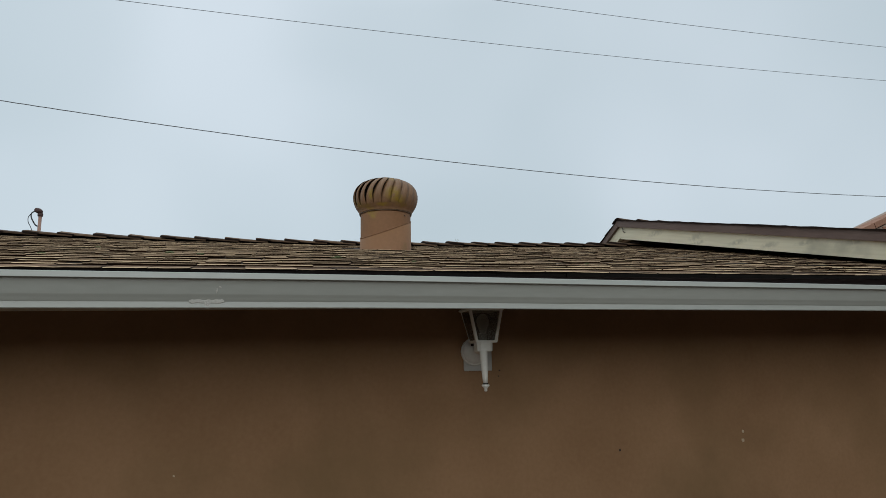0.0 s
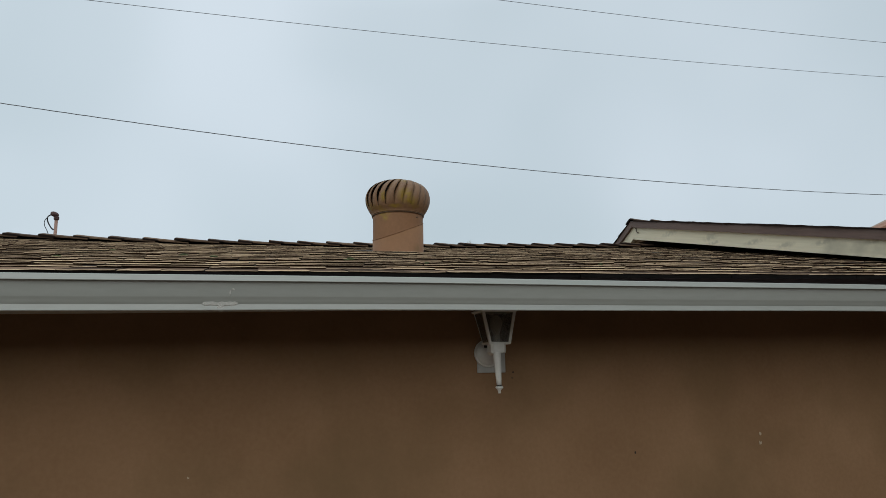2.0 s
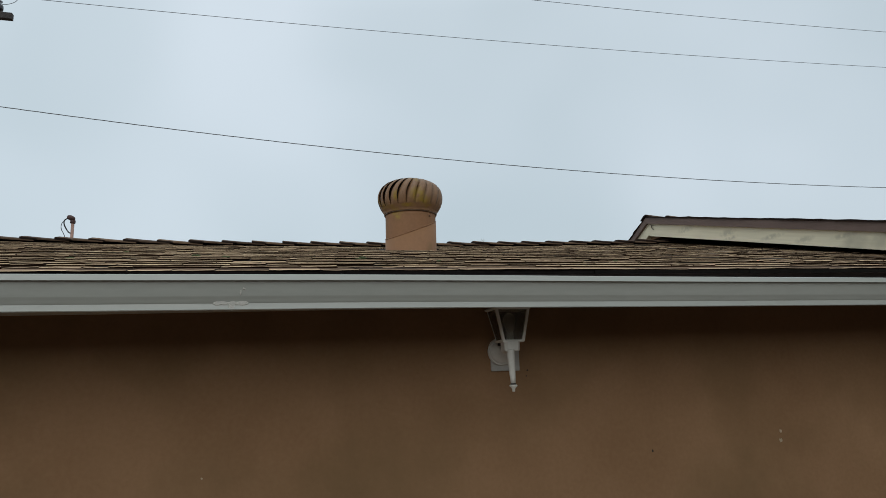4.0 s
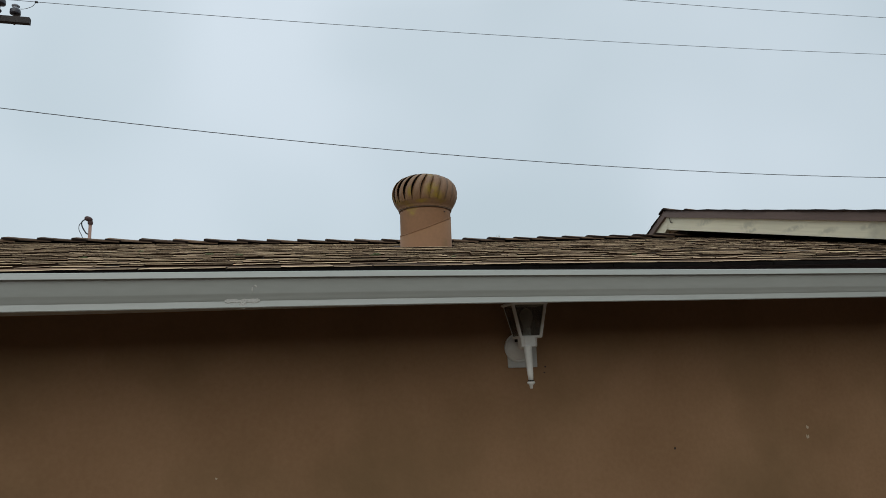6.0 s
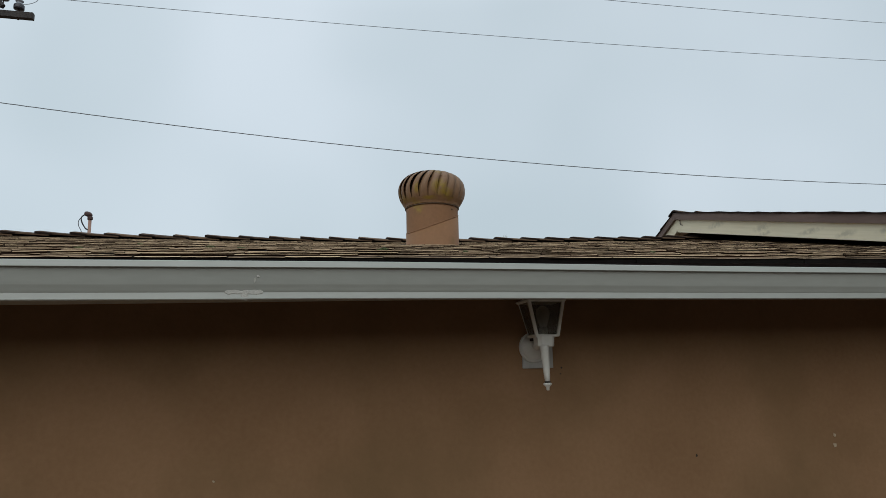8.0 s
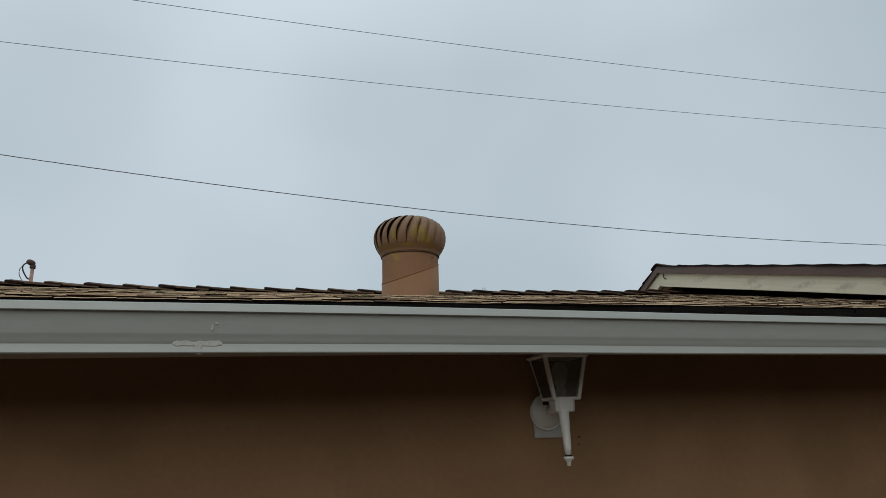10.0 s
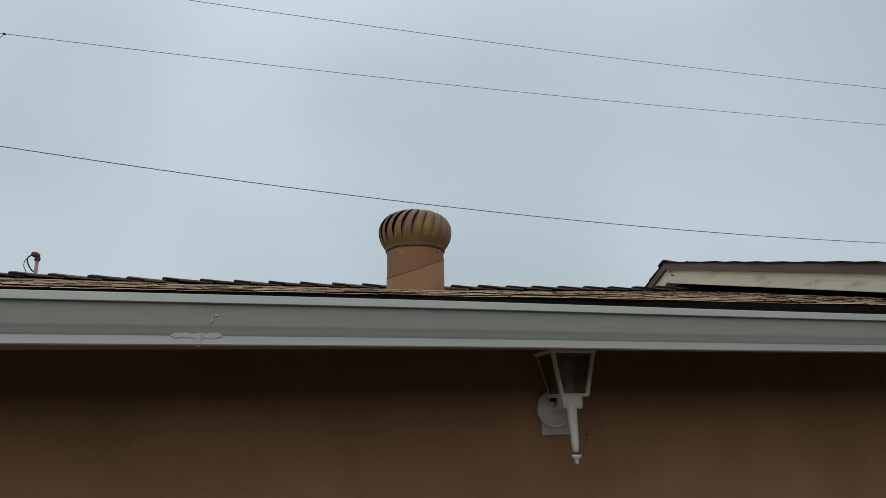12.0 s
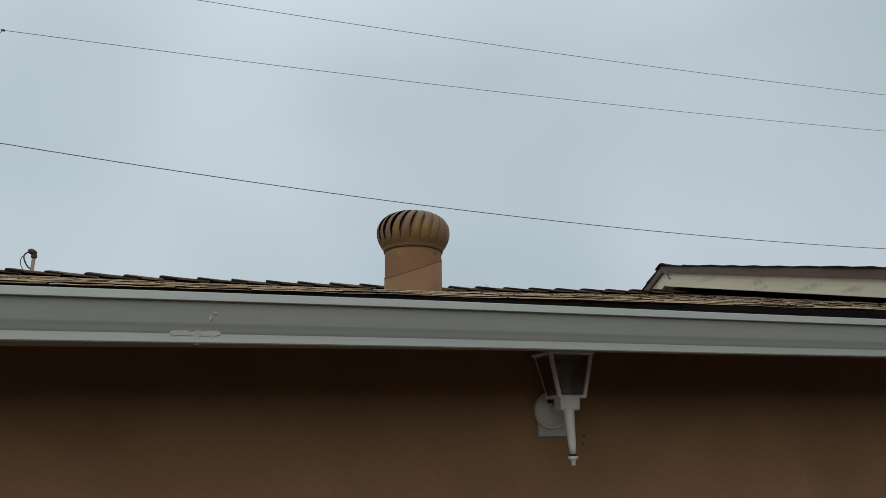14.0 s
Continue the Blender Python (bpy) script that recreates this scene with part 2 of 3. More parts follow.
CHIP = material("pale_chip", (0.48, 0.39, 0.27), (0.60, 0.50, 0.36), 0.9, bump=0)
HOLE = material("dark_hole", (0.02, 0.015, 0.012), (0.03, 0.02, 0.015), 0.95, bump=0)

GLASS = bpy.data.materials.new("dusty_lamp_glass")
GLASS.use_nodes = True
_g = GLASS.node_tree.nodes["Principled BSDF"]
_g.inputs["Base Color"].default_value, _g.inputs["Roughness"].default_value = (0.52, 0.50, 0.45, 1), 0.18
_g.inputs["Transmission Weight"].default_value, _g.inputs["IOR"].default_value = 0.9, 1.2


# ---- helpers for meshes ----
def part(name, bm, mat, parent=None, label="", smooth=False):
    me = bpy.data.meshes.new(name)
    bmesh.ops.recalc_face_normals(bm, faces=bm.faces)
    bm.to_mesh(me)
    bm.free()
    me.materials.append(mat)
    if smooth:
        me.polygons.foreach_set("use_smooth", [True] * len(me.polygons))
    ob = new(name, me)
    if parent:
        ob.parent = parent
    if label:
        ob["label"] = label
    return ob


def thing(name, at, label, category, group="", kind=""):
    ob = new(name)
    ob.location = at
    return tagged(ob, label, category, group, kind)


def add_box(bm, lo, hi, bevel=0.0, m=None):
    """A box between two corners, its edges rounded by bevel."""
    c, s = [(a + b) / 2 for a, b in zip(lo, hi)], [b - a for a, b in zip(lo, hi)]
    made = bmesh.ops.create_cube(bm, size=1, matrix=(m or Matrix()) @ Matrix.Translation(c) @ Matrix.Diagonal((*s, 1)))
    if bevel:
        edges = {e for v in made["verts"] for e in v.link_edges}
        bmesh.ops.bevel(bm, geom=list(edges), offset=bevel, segments=2, affect="EDGES", profile=0.6)
    return bm


def box(lo, hi, bevel=0.0, m=None):
    return add_box(bmesh.new(), lo, hi, bevel, m)


def add_loops(bm, loops, close=True, cap=True):
    """Skins rings of points, one after another."""
    rings = [[bm.verts.new(p) for p in ring] for ring in loops]
    for a, b in zip(rings, rings[1:]):
        for i in range(len(a) if close else len(a) - 1):
            j = (i + 1) % len(a)
            bm.faces.new((a[i], a[j], b[j], b[i]))
    if cap:
        bm.faces.new(rings[0][::-1])
        bm.faces.new(rings[-1])
    return bm


def turned(profile, n=32, at=(0, 0, 0), cap=True, bm=None):
    """A turned form: radius and height pairs round the z axis."""
    loops = [[(at[0] + r * math.cos(2 * math.pi * i / n), at[1] + r * math.sin(2 * math.pi * i / n), at[2] + z) for i in range(n)] for r, z in profile]
    return add_loops(bm or bmesh.new(), loops, True, cap)


def rod(points, radius, n=8, bm=None):
    """A round rod along points."""
    points = [Vector(p) for p in points]
    loops = []
    for i, p in enumerate(points):
        way = (points[min(i + 1, len(points) - 1)] - points[max(i - 1, 0)]).normalized()
        q = way.to_track_quat("Z", "Y")
        loops.append([p + q @ Vector((radius * math.cos(2 * math.pi * k / n), radius * math.sin(2 * math.pi * k / n), 0)) for k in range(n)])
    return add_loops(bm or bmesh.new(), loops)


def prism_x(profile, x0, x1, slope=0.0, steps=1, wave=None):
    """A closed y-z profile drawn along x; slope: rise per metre."""
    loops = []
    for k in range(steps + 1):
        x = x0 + (x1 - x0) * k / steps
        lift = slope * x + (wave(x) if wave else 0)
        loops.append([(x, y, z + lift) for y, z in profile])
    return add_loops(bmesh.new(), loops)


# ---- the plan ----
EAVE_Y, RIDGE_Y = 2.19, 5.30
WALL_Y, WEST, EAST = 2.456, -4.2, 4.0


EAVE_SLOPE = 0.0162


def eave_z(x):
    return 2.2205 + EAVE_SLOPE * x


def ridge_z(x):
    x = max(x, -1.0)
    return 2.873 + 0.0105 * x + 0.0055 * x * x


def roof_z(x, y):
    """The deck of the low roof, which has settled a little out of level."""
    u = (y - EAVE_Y) / (RIDGE_Y - EAVE_Y)
    return eave_z(x) + (ridge_z(x) - eave_z(x)) * u if u <= 1 else ridge_z(x) - 0.22 * (y - RIDGE_Y)


MAIN_X, MAIN_RIDGE_Y, MAIN_TOP, MAIN_PITCH, NORTH_PITCH = 3.20, 5.345, 3.200, 0.2427, 0.50


def main_z(y):
    """The top of the main roof's boards."""
    return MAIN_TOP - (MAIN_PITCH * (MAIN_RIDGE_Y - y) if y < MAIN_RIDGE_Y else NORTH_PITCH * (y - MAIN_RIDGE_Y))


# ---- ground and walls ----
tagged(part("ground", box((-400, -400, -0.3), (400, 400, 0)), GROUND), "bare brown earth yard running out flat to the horizon", "ground", kind="structure")


def wall(name, lo, hi, mat, label):
    return tagged(part(name, box(lo, hi), mat), label, "wall", kind="structure")


def gable_shape(points, x0, x1):
    """A wall across x whose outline is given in y and z."""
    return add_loops(bmesh.new(), [[(x0, y, z) for y, z in points], [(x1, y, z) for y, z in points]])


wall("wall_south", (WEST, WALL_Y, 0), (EAST, WALL_Y + 0.15, 2.205), STUCCO, "brown stucco house wall in shade under the eaves")
wall("wall_north", (WEST, 8.0, 0), (EAST, 8.15, 2.2), STUCCO, "tan stucco rear wall of the low wing")
tagged(part("wall_west", gable_shape([(WALL_Y + 0.15, 0), (8.0, 0), (8.0, 2.2), (RIDGE_Y, 2.8), (WALL_Y + 0.15, 2.22)], WEST, WEST + 0.15), STUCCO),
       "tan stucco gable end of the low wing", "wall", kind="structure")
tagged(part("wall_gable", gable_shape([(2.3, 0), (7.1, 0), (7.1, main_z(7.1) - 0.10), (MAIN_RIDGE_Y, main_z(MAIN_RIDGE_Y) - 0.10), (2.3, main_z(2.3) - 0.10)], EAST, EAST + 0.15), STUCCO),
       "shaded stucco gable wall of the main house above the low roof", "wall", kind="structure")
wall("wall_main_south", (EAST + 0.15, 2.3, 0), (10.0, 2.45, 2.38), STUCCO, "tan stucco front wall of the main house")
wall("wall_main_north", (EAST + 0.15, 6.95, 0), (10.0, 7.1, 2.2), STUCCO, "tan stucco rear wall of the main house")
tagged(part("wall_main_east", gable_shape([(2.3, 0), (7.1, 0), (7.1, main_z(7.1) - 0.10), (MAIN_RIDGE_Y, main_z(MAIN_RIDGE_Y) - 0.10), (2.3, main_z(2.3) - 0.10)], 10.0, 10.15), STUCCO),
       "tan stucco far gable wall of the main house", "wall", kind="structure")
# three walls out of view, added to cut the low skylight on the house
wall("light_block_south", (-14, -5.2, 0), (16, -5.0, 3.4), LIGHT_BLOCK, "unseen dark brown wall added to block low southern sky")

wall("light_block_west", (-9.2, -5.0, 0), (-9.0, 2.2, 2.6), LIGHT_BLOCK, "unseen dark brown wall added to block low western sky")
wall("light_block_east", (4.4, -5.0, 0), (4.6, 1.8, 4.5), LIGHT_BLOCK, "unseen dark brown wall added to shade the right of the house")

# ---- low roof: deck, fascia, soffit ----
def roof_sheet(x0, x1, y0, y1, steps, top, thick):
    bm = bmesh.new()
    loops = []
    for k in range(steps + 1):
        x = x0 + (x1 - x0) * k / steps
        loops.append([(x, y0, top(x, y0)), (x, y1, top(x, y1)), (x, y1, top(x, y1) - thick), (x, y0, top(x, y0) - thick)])
    return add_loops(bm, loops)


low_roof = thing("roof_low", (0, 0, 0), "low-pitched roof of weathered brown shingles, slightly sagging", "roof", kind="structure")
part("deck_south", roof_sheet(WEST - 0.2, 3.98, 2.270, RIDGE_Y, 24, roof_z, 0.022), DECK, low_roof)
part("deck_north", roof_sheet(WEST - 0.2, 3.98, RIDGE_Y + 0.001, 8.4, 24, roof_z, 0.022), DECK, low_roof)
fascia_profile = [(2.246, 2.128), (2.268, 2.128), (2.268, 2.2315), (2.246, 2.2270)]
tagged(part("fascia_low", prism_x(fascia_profile, WEST - 0.2, 3.18, EAVE_SLOPE, 8), FASCIA), "dark brown painted fascia board under the shingles", "fascia", kind="structure")

# ---- main house roof ----
main_roof = thing("roof_main", (0, 0, 0), "higher gable roof with dark shingle edge and wide eaves", "roof", kind="structure")
part("deck_south", roof_sheet(MAIN_X + 0.02, 10.3, 1.9, MAIN_RIDGE_Y, 2, lambda x, y: main_z(y), 0.022), DECK, main_roof)
part("deck_north", roof_sheet(MAIN_X + 0.02, 10.3, MAIN_RIDGE_Y + 0.001, 7.4, 2, lambda x, y: main_z(y), 0.022), DECK, main_roof)


def rake_board(x0, x1, drop0, drop1, y0, y1, widen=0.0):
    """A board along the sloping gable edge, between two depths below the roof's top, a little wider at the ridge."""
    loops = []
    for y, more in ((y0, 0.0), (y1, widen)):
        z = main_z(y)
        loops.append([(x0, y, z - drop0), (x1, y, z - drop0), (x1, y, z - drop1 - more), (x0, y, z - drop1 - more)])
    return add_loops(bmesh.new(), loops)


fascia_main = thing("fascia_main", (0, 0, 0), "peeling cream rake boards with brown trim along the gable", "fascia", kind="structure")
part("rake_board", rake_board(MAIN_X, MAIN_X + 0.04, 0.02, 0.147, 1.92, MAIN_RIDGE_Y, 0.014), CREAM, fascia_main, "cream painted board with grey knots and stains")
part("rake_board", rake_board(MAIN_X, MAIN_X + 0.04, 0.02, 0.149, MAIN_RIDGE_Y + 0.002, 7.35), CREAM, fascia_main, "cream painted board with grey knots and stains")
part("rake_trim", rake_board(MAIN_X - 0.022, MAIN_X - 0.001, 0.0, 0.055, 1.90, MAIN_RIDGE_Y), TRIM, fascia_main, "faded brown trim strip")
part("rake_trim", rake_board(MAIN_X - 0.022, MAIN_X - 0.001, 0.0, 0.055, MAIN_RIDGE_Y + 0.002, 7.37), TRIM, fascia_main, "faded brown trim strip")
part("rafter", rake_board(MAIN_X + 0.042, MAIN_X + 0.08, 0.05, 0.135, 1.95, 5.258), FASCIA, fascia_main)
part("ridge_beam", box((MAIN_X + 0.043, 5.262, 3.012), (EAST - 0.001, 5.432, 3.128), 0.004), BEAM, fascia_main, "bare tan ridge beam under the gable peak")
nail_pts = [(MAIN_X - 0.012, 5.293, 3.128), (MAIN_X - 0.014, 5.279, 3.113), (MAIN_X - 0.010, 5.286, 3.098), (MAIN_X - 0.014, 5.272, 3.084), (MAIN_X - 0.001, 5.266, 3.080)]
tagged(part("bent_nail", rod(nail_pts, 0.0035, 6), RUST), "rusty bent nail sticking out of the cream board", "nail")


# ---- gutter ----
GX0, GX1 = WEST - 0.2, 3.12
LIP_Y, LIP_Z, GUTTER_FALL = 2.117, 2.2043, 0.0054
outer = [(0.014, -0.009), (0.014, -0.001), (0.011, 0.0), (0.0062, 0.0), (0.0042, -0.0012), (0.0, -0.0150), (0.0006, -0.0158), (0.0074, -0.0162), (0.0082, -0.021), (0.011, -0.036), (0.0132, -0.0515), (0.0138, -0.0540), (0.0160, -0.0580),
         (0.0172, -0.0622), (0.0186, -0.0660), (0.0197, -0.0688), (0.0204, -0.0698), (0.0203, -0.0710), (0.0163, -0.0845), (0.0178, -0.0865), (0.030, -0.0850), (0.124, -0.0765), (0.126, -0.0745), (0.126, -0.004)]
inner = [(y + 0.0014, z + 0.0012) for y, z in reversed(outer[6:-3])]
inner = [(0.1245, -0.004), (0.1245, -0.0745)] + inner + [(0.0022, -0.0135), (0.0046, -0.0030), (0.0062, -0.0015), (0.0105, -0.0015), (0.0125, -0.002), (0.0125, -0.009)]
gutter = thing("gutter", (GX0, LIP_Y, LIP_Z), "white painted metal gutter with a patched seam along the eaves", "gutter")


def under(ob, root):
    """Hangs ob, built in world places, under a thing that stands elsewhere."""
    ob.parent = root
    ob.matrix_parent_inverse = Matrix.Translation(root.location).inverted()
    return ob


def sub(ob, piece):
    """A piece of a part; both are built in world places."""
    ob.parent = piece
    return ob


gutter_wave = lambda x: 0.0012 * math.sin(1.7 * x + 0.5) + 0.0006 * math.sin(4.1 * x)
trough = under(part("trough", prism_x([(LIP_Y + y, LIP_Z + z) for y, z in outer + inner], GX0, GX1, GUTTER_FALL, 60, gutter_wave), GUTTER, smooth=True), gutter)
for v in trough.data.vertices:
    # the floor of the trough has turned a little along its length
    if v.co.y - LIP_Y > 0.03 and v.co.z < LIP_Z - 0.05:
        v.co.z -= 0.007 * max(0.0, min(1.2, (0.7 - v.co.x) / 1.0)) * (v.co.y - LIP_Y) / 0.126
trough.data.set_sharp_from_angle(angle=radians(38))
for gx in (GX0 - 0.002, GX1):
    under(part("end_cap", prism_x([(LIP_Y + y, LIP_Z + z) for y, z in outer[2:]], gx, gx + 0.002, GUTTER_FALL), GUTTER), gutter)
for hx in (-3.6, -2.9, -2.2, -1.5, -0.8, -0.1, 0.6, 1.3, 2.0, 2.7):
    under(part("hanger", box((hx, LIP_Y + 0.003, LIP_Z - 0.010 + GUTTER_FALL * hx), (hx + 0.022, LIP_Y + 0.124, LIP_Z - 0.006 + GUTTER_FALL * hx)), GUTTER), gutter)


def blob_strip(x0, x1, y, z0, z1, bulge, seed, n=14):
    """A smeared strip of sealant with uneven edges."""
    rng = random.Random(seed)
    bm = bmesh.new()
    top = [z1 + rng.uniform(-0.3, 0.3) * (z1 - z0) for _ in range(n)]
    low = [z0 + rng.uniform(-0.15, 0.15) * (z1 - z0) for _ in range(n)]
    loops = []
    for k in range(n):
        x = x0 + (x1 - x0) * k / (n - 1)
        t = (0.35 if k in (0, n - 1) else 1.0)
        mid = (top[k] + low[k]) / 2
        a, b = mid + (low[k] - mid) * t, mid + (top[k] - mid) * t
        loops.append([(x, y + 0.001, a), (x, y - bulge * t, a + 0.2 * (b - a)), (x, y - bulge * t, b - 0.2 * (b - a)), (x, y + 0.001, b)])
    return add_loops(bm, loops)


sub(part("seam_patch", blob_strip(-0.038, 0.044, LIP_Y + 0.0187, 2.1290, 2.1420, 0.0007, 3), SEALANT, None, "smeared grey sealant over a seam"), trough)
sub(part("seam_strap", blob_strip(-0.004, 0.012, LIP_Y + 0.0188, 2.1180, 2.1350, 0.0016, 4, 8), SEALANT), trough)
sub(part("seam_patch", blob_strip(2.40, 2.47, LIP_Y + 0.0195, 2.1365, 2.1490, 0.003, 9), SEALANT), trough)
sub(part("scratch", blob_strip(0.0240, 0.0275, LIP_Y + 0.0108, 2.1555, 2.1660, 0.0005, 5, 5), SEALANT, None, "pale scratch in the paint"), trough)
sub(part("scratch", blob_strip(0.0300, 0.0365, LIP_Y + 0.0098, 2.1675, 2.1725, 0.0005, 6, 5), SEALANT), trough)

# ---- turbine vent ----
VX, VY, VENT_R = 0.918, 4.3125, 0.1525
VENT_BASE, BEAD_Z, VENT_TOP = 2.60, 2.897, 3.119
vent = thing("turbine_vent", (VX, VY, VENT_BASE), "tan painted turbine roof vent with mustard stains, at rest", "roof vent")


def seam_z(a):
    """The slanting joint round the throat, by angle."""
    return 2.804 + VENT_R * (0.385 * math.cos(a) + 0.165 * math.sin(a))


N_ROUND = 48
angles = [2 * math.pi * i / N_ROUND for i in range(N_ROUND)]
ring_at = lambda r, z: [(VX + r * math.cos(a), VY + r * math.sin(a), z(a) if callable(z) else z) for a in angles]
lower = add_loops(bmesh.new(), [ring_at(VENT_R + 0.0015, 2.56), ring_at(VENT_R + 0.0015, lambda a: seam_z(a) - 0.004), ring_at(VENT_R - 0.004, lambda a: seam_z(a) - 0.004), ring_at(VENT_R - 0.004, 2.56)], True, False)
under(part("lower_throat", lower, VENT, smooth=True), vent)
upper = add_loops(bmesh.new(), [ring_at(VENT_R - 0.001, lambda a: seam_z(a) + 0.004), ring_at(VENT_R - 0.0005, BEAD_Z - 0.02), ring_at(VENT_R + 0.001, BEAD_Z + 0.006), ring_at(VENT_R - 0.006, BEAD_Z + 0.006), ring_at(VENT_R - 0.006, lambda a: seam_z(a) + 0.004)], True, False)
upper_throat = under(part("upper_throat", upper, VENT, smooth=True), vent)


def ring_bead(r, z, thick, n=8):
    bm = bmesh.new()
    loops = []
    for a in angles:
        h = z(a) if callable(z) else z
        loops.append([(VX + (r + thick * math.cos(2 * math.pi * k / n)) * math.cos(a), VY + (r + thick * math.cos(2 * math.pi * k / n)) * math.sin(a), h + thick * math.sin(2 * math.pi * k / n)) for k in range(n)])
    return add_loops(bm, loops + [loops[0]], True, False)


under(part("seam_bead", ring_bead(VENT_R - 0.0005, seam_z, 0.0036), VENT, smooth=True), vent)
sub(part("rim_bead", ring_bead(VENT_R + 0.003, BEAD_Z - 0.002, 0.0040), BEAD, None, "darker brown rolled rim", True), upper_throat)
# a closed dark body stands in for the hollow of the globe
inside = turned([(0.128, 0.0), (0.152, 0.06), (0.152, 0.15), (0.12, 0.20), (0.03, 0.222)], 32, (VX, VY, BEAD_Z), True)
under(part("inside", inside, VENT_DARK, None, "dark body filling the hollow behind the vanes", True), vent)


def globe_r(v):
    """The globe's radius by height, 0 at the rim and 1 at the top."""
    table = [(0.0, 0.157), (0.10, 0.172), (0.22, 0.188), (0.36, 0.1965), (0.50, 0.199), (0.64, 0.193), (0.76, 0.178), (0.86, 0.153), (0.93, 0.122), (0.975, 0.085), (1.0, 0.045)]
    for (a, ra), (b, rb) in zip(table, table[1:]):
        if v <= b:
            return ra + (rb - ra) * (v - a) / (b - a)
    return table[-1][1]


band = add_loops(bmesh.new(), [ring_at(0.150, BEAD_Z + 0.003), ring_at(0.1595, BEAD_Z + 0.001), ring_at(0.1605, BEAD_Z + 0.004)] +
                 [ring_at(globe_r(v) + 0.0012, BEAD_Z + 0.006 + (VENT_TOP - BEAD_Z - 0.010) * v) for v in (0.03, 0.06, 0.09, 0.12, 0.15)], True, False)
under(part("lower_band", band, VENT_HEAD, None, "closed band under the vanes", True), vent)
VANES = 22
rows_v = [0.0, 0.05, 0.12, 0.2, 0.28, 0.36, 0.44, 0.52, 0.6, 0.68, 0.75, 0.81, 0.86, 0.90, 0.93, 0.96, 0.98, 1.0]
for k in range(VANES):
    bm = bmesh.new()
    loops = []
    rng = random.Random(40 + k)
    dent = rng.uniform(-0.002, 0.002)
    for v in rows_v:
        z = BEAD_Z + 0.006 + (VENT_TOP - BEAD_Z - 0.010) * v
        r = globe_r(v) + dent * max(0.0, v - 0.3)
        # near the rim the vanes close into a band
        opened = max(0.0, min(1.0, (v - 0.10) / 0.50))
        cup = 0.030 * opened * (1 - 0.45 * max(0.0, v - 0.6) / 0.4)
        twist = 0.80 * max(0.0, v - 0.35) ** 2
        ring = []
        for u in (0.0, 0.08, 0.17, 0.28, 0.45, 0.7, 1.0):
            a = 2 * math.pi * (k + u * (1.0 + 0.03 * opened)) / VANES + twist + 0.09
            rr = r - cup * (1 - u) ** 3
            ring.append((VX + rr * math.cos(a), VY + rr * math.sin(a), z))
        thin = [(VX + (x - VX) * 0.992, VY + (y - VY) * 0.992, z_) for x, y, z_ in reversed(ring)]
        loops.append(ring + thin)
    add_loops(bm, loops)
    under(part("vane", bm, VENT_HEAD, smooth=True), vent)
under(part("top_cap", turned([(0.012, 0.012), (0.055, 0.008), (0.075, 0.0), (0.055, -0.004)], 32, (VX, VY, VENT_TOP - 0.006)), VENT_HEAD, smooth=True), vent)
for a, h in ((-0.95, 2.870), (0.6, 2.872)):
    px_, py_ = VX + (VENT_R + 0.001) * math.cos(a), VY + (VENT_R + 0.001) * math.sin(a)
    sub(part("rivet", turned([(0.0045, -0.003), (0.0045, 0.001), (0.002, 0.003)], 8, (px_, py_, h)), RUST), upper_throat)

# ---- wall lantern ----
LX, LY = 0.797, 2.328
lantern = thing("wall_lantern", (LX, WALL_Y, 2.0), "chalky white lantern-shaped outdoor wall light tucked under the gutter", "wall light")
L_ = lambda ob: under(ob, lantern)
L_(part("mounting_plate", box((0.771, WALL_Y - 0.008, 1.954), (0.866, WALL_Y, 2.045), 0.003), PLATE, None, "grey square mounting plate"))
disc = turned([(0.0440, 0.0), (0.0440, 0.005), (0.0425, 0.0075), (0.0400, 0.0080), (0.0390, 0.0050), (0.0375, 0.0085), (0.0340, 0.0135), (0.024, 0.0180), (0.010, 0.0200)], 40)
bmesh.ops.transform(disc, matrix=pose(0.8045, WALL_Y - 0.008, 2.015, 90, 0, 0), verts=disc.verts)
canopy = L_(part("canopy", disc, LAMP_PAINT, None, "round white wall canopy", True))
arm_pts = [(0.806, WALL_Y - 0.026, 2.020), (0.804, WALL_Y - 0.045, 2.016), (0.803, 2.395, 2.020), (0.802, 2.37, 2.024)]
L_(part("arm", rod(arm_pts, 0.010, 10), LAMP_PAINT, smooth=True))
sub(part("screw", turned([(0.007, -0.004), (0.007, 0.004)], 8, (0.794, WALL_Y - 0.031, 2.036)), HOLE, None, "dark screw hole"), canopy)


CUP_X, CUP_Y, CZ0, CZ1 = 0.7995, 2.347, 2.0455, 2.136
HOLD = ((0.8055, 2.3655, 0.0315, 0.0320), (0.7990, 2.3575, 0.0500, 0.0425))


def cage(sx, sy, z, grow=0.0):
    """A corner of the tapered cage at a height."""
    u = (z - CZ0) / (CZ1 - CZ0)
    x, y, hx, hy = [p + (q - p) * u for p, q in zip(*HOLD)]
    return Vector((x + sx * (hx + grow), y + sy * (hy + grow), z))


CORNERS = ((-1, -1), (1, -1), (1, 1), (-1, 1))


def cage_ring(z, grow=0.0, at=None):
    return [cage(sx, sy, at or z, grow) + Vector((0, 0, z - (at or z))) for sx, sy in CORNERS]


def cup_ring(half, z, cut=0.35):
    c = half * (1 - cut)
    return [(CUP_X + x, CUP_Y + y, z) for x, y in ((-c, -half), (c, -half), (half, -c), (half, c), (c, half), (-c, half), (-half, c), (-half, -c))]


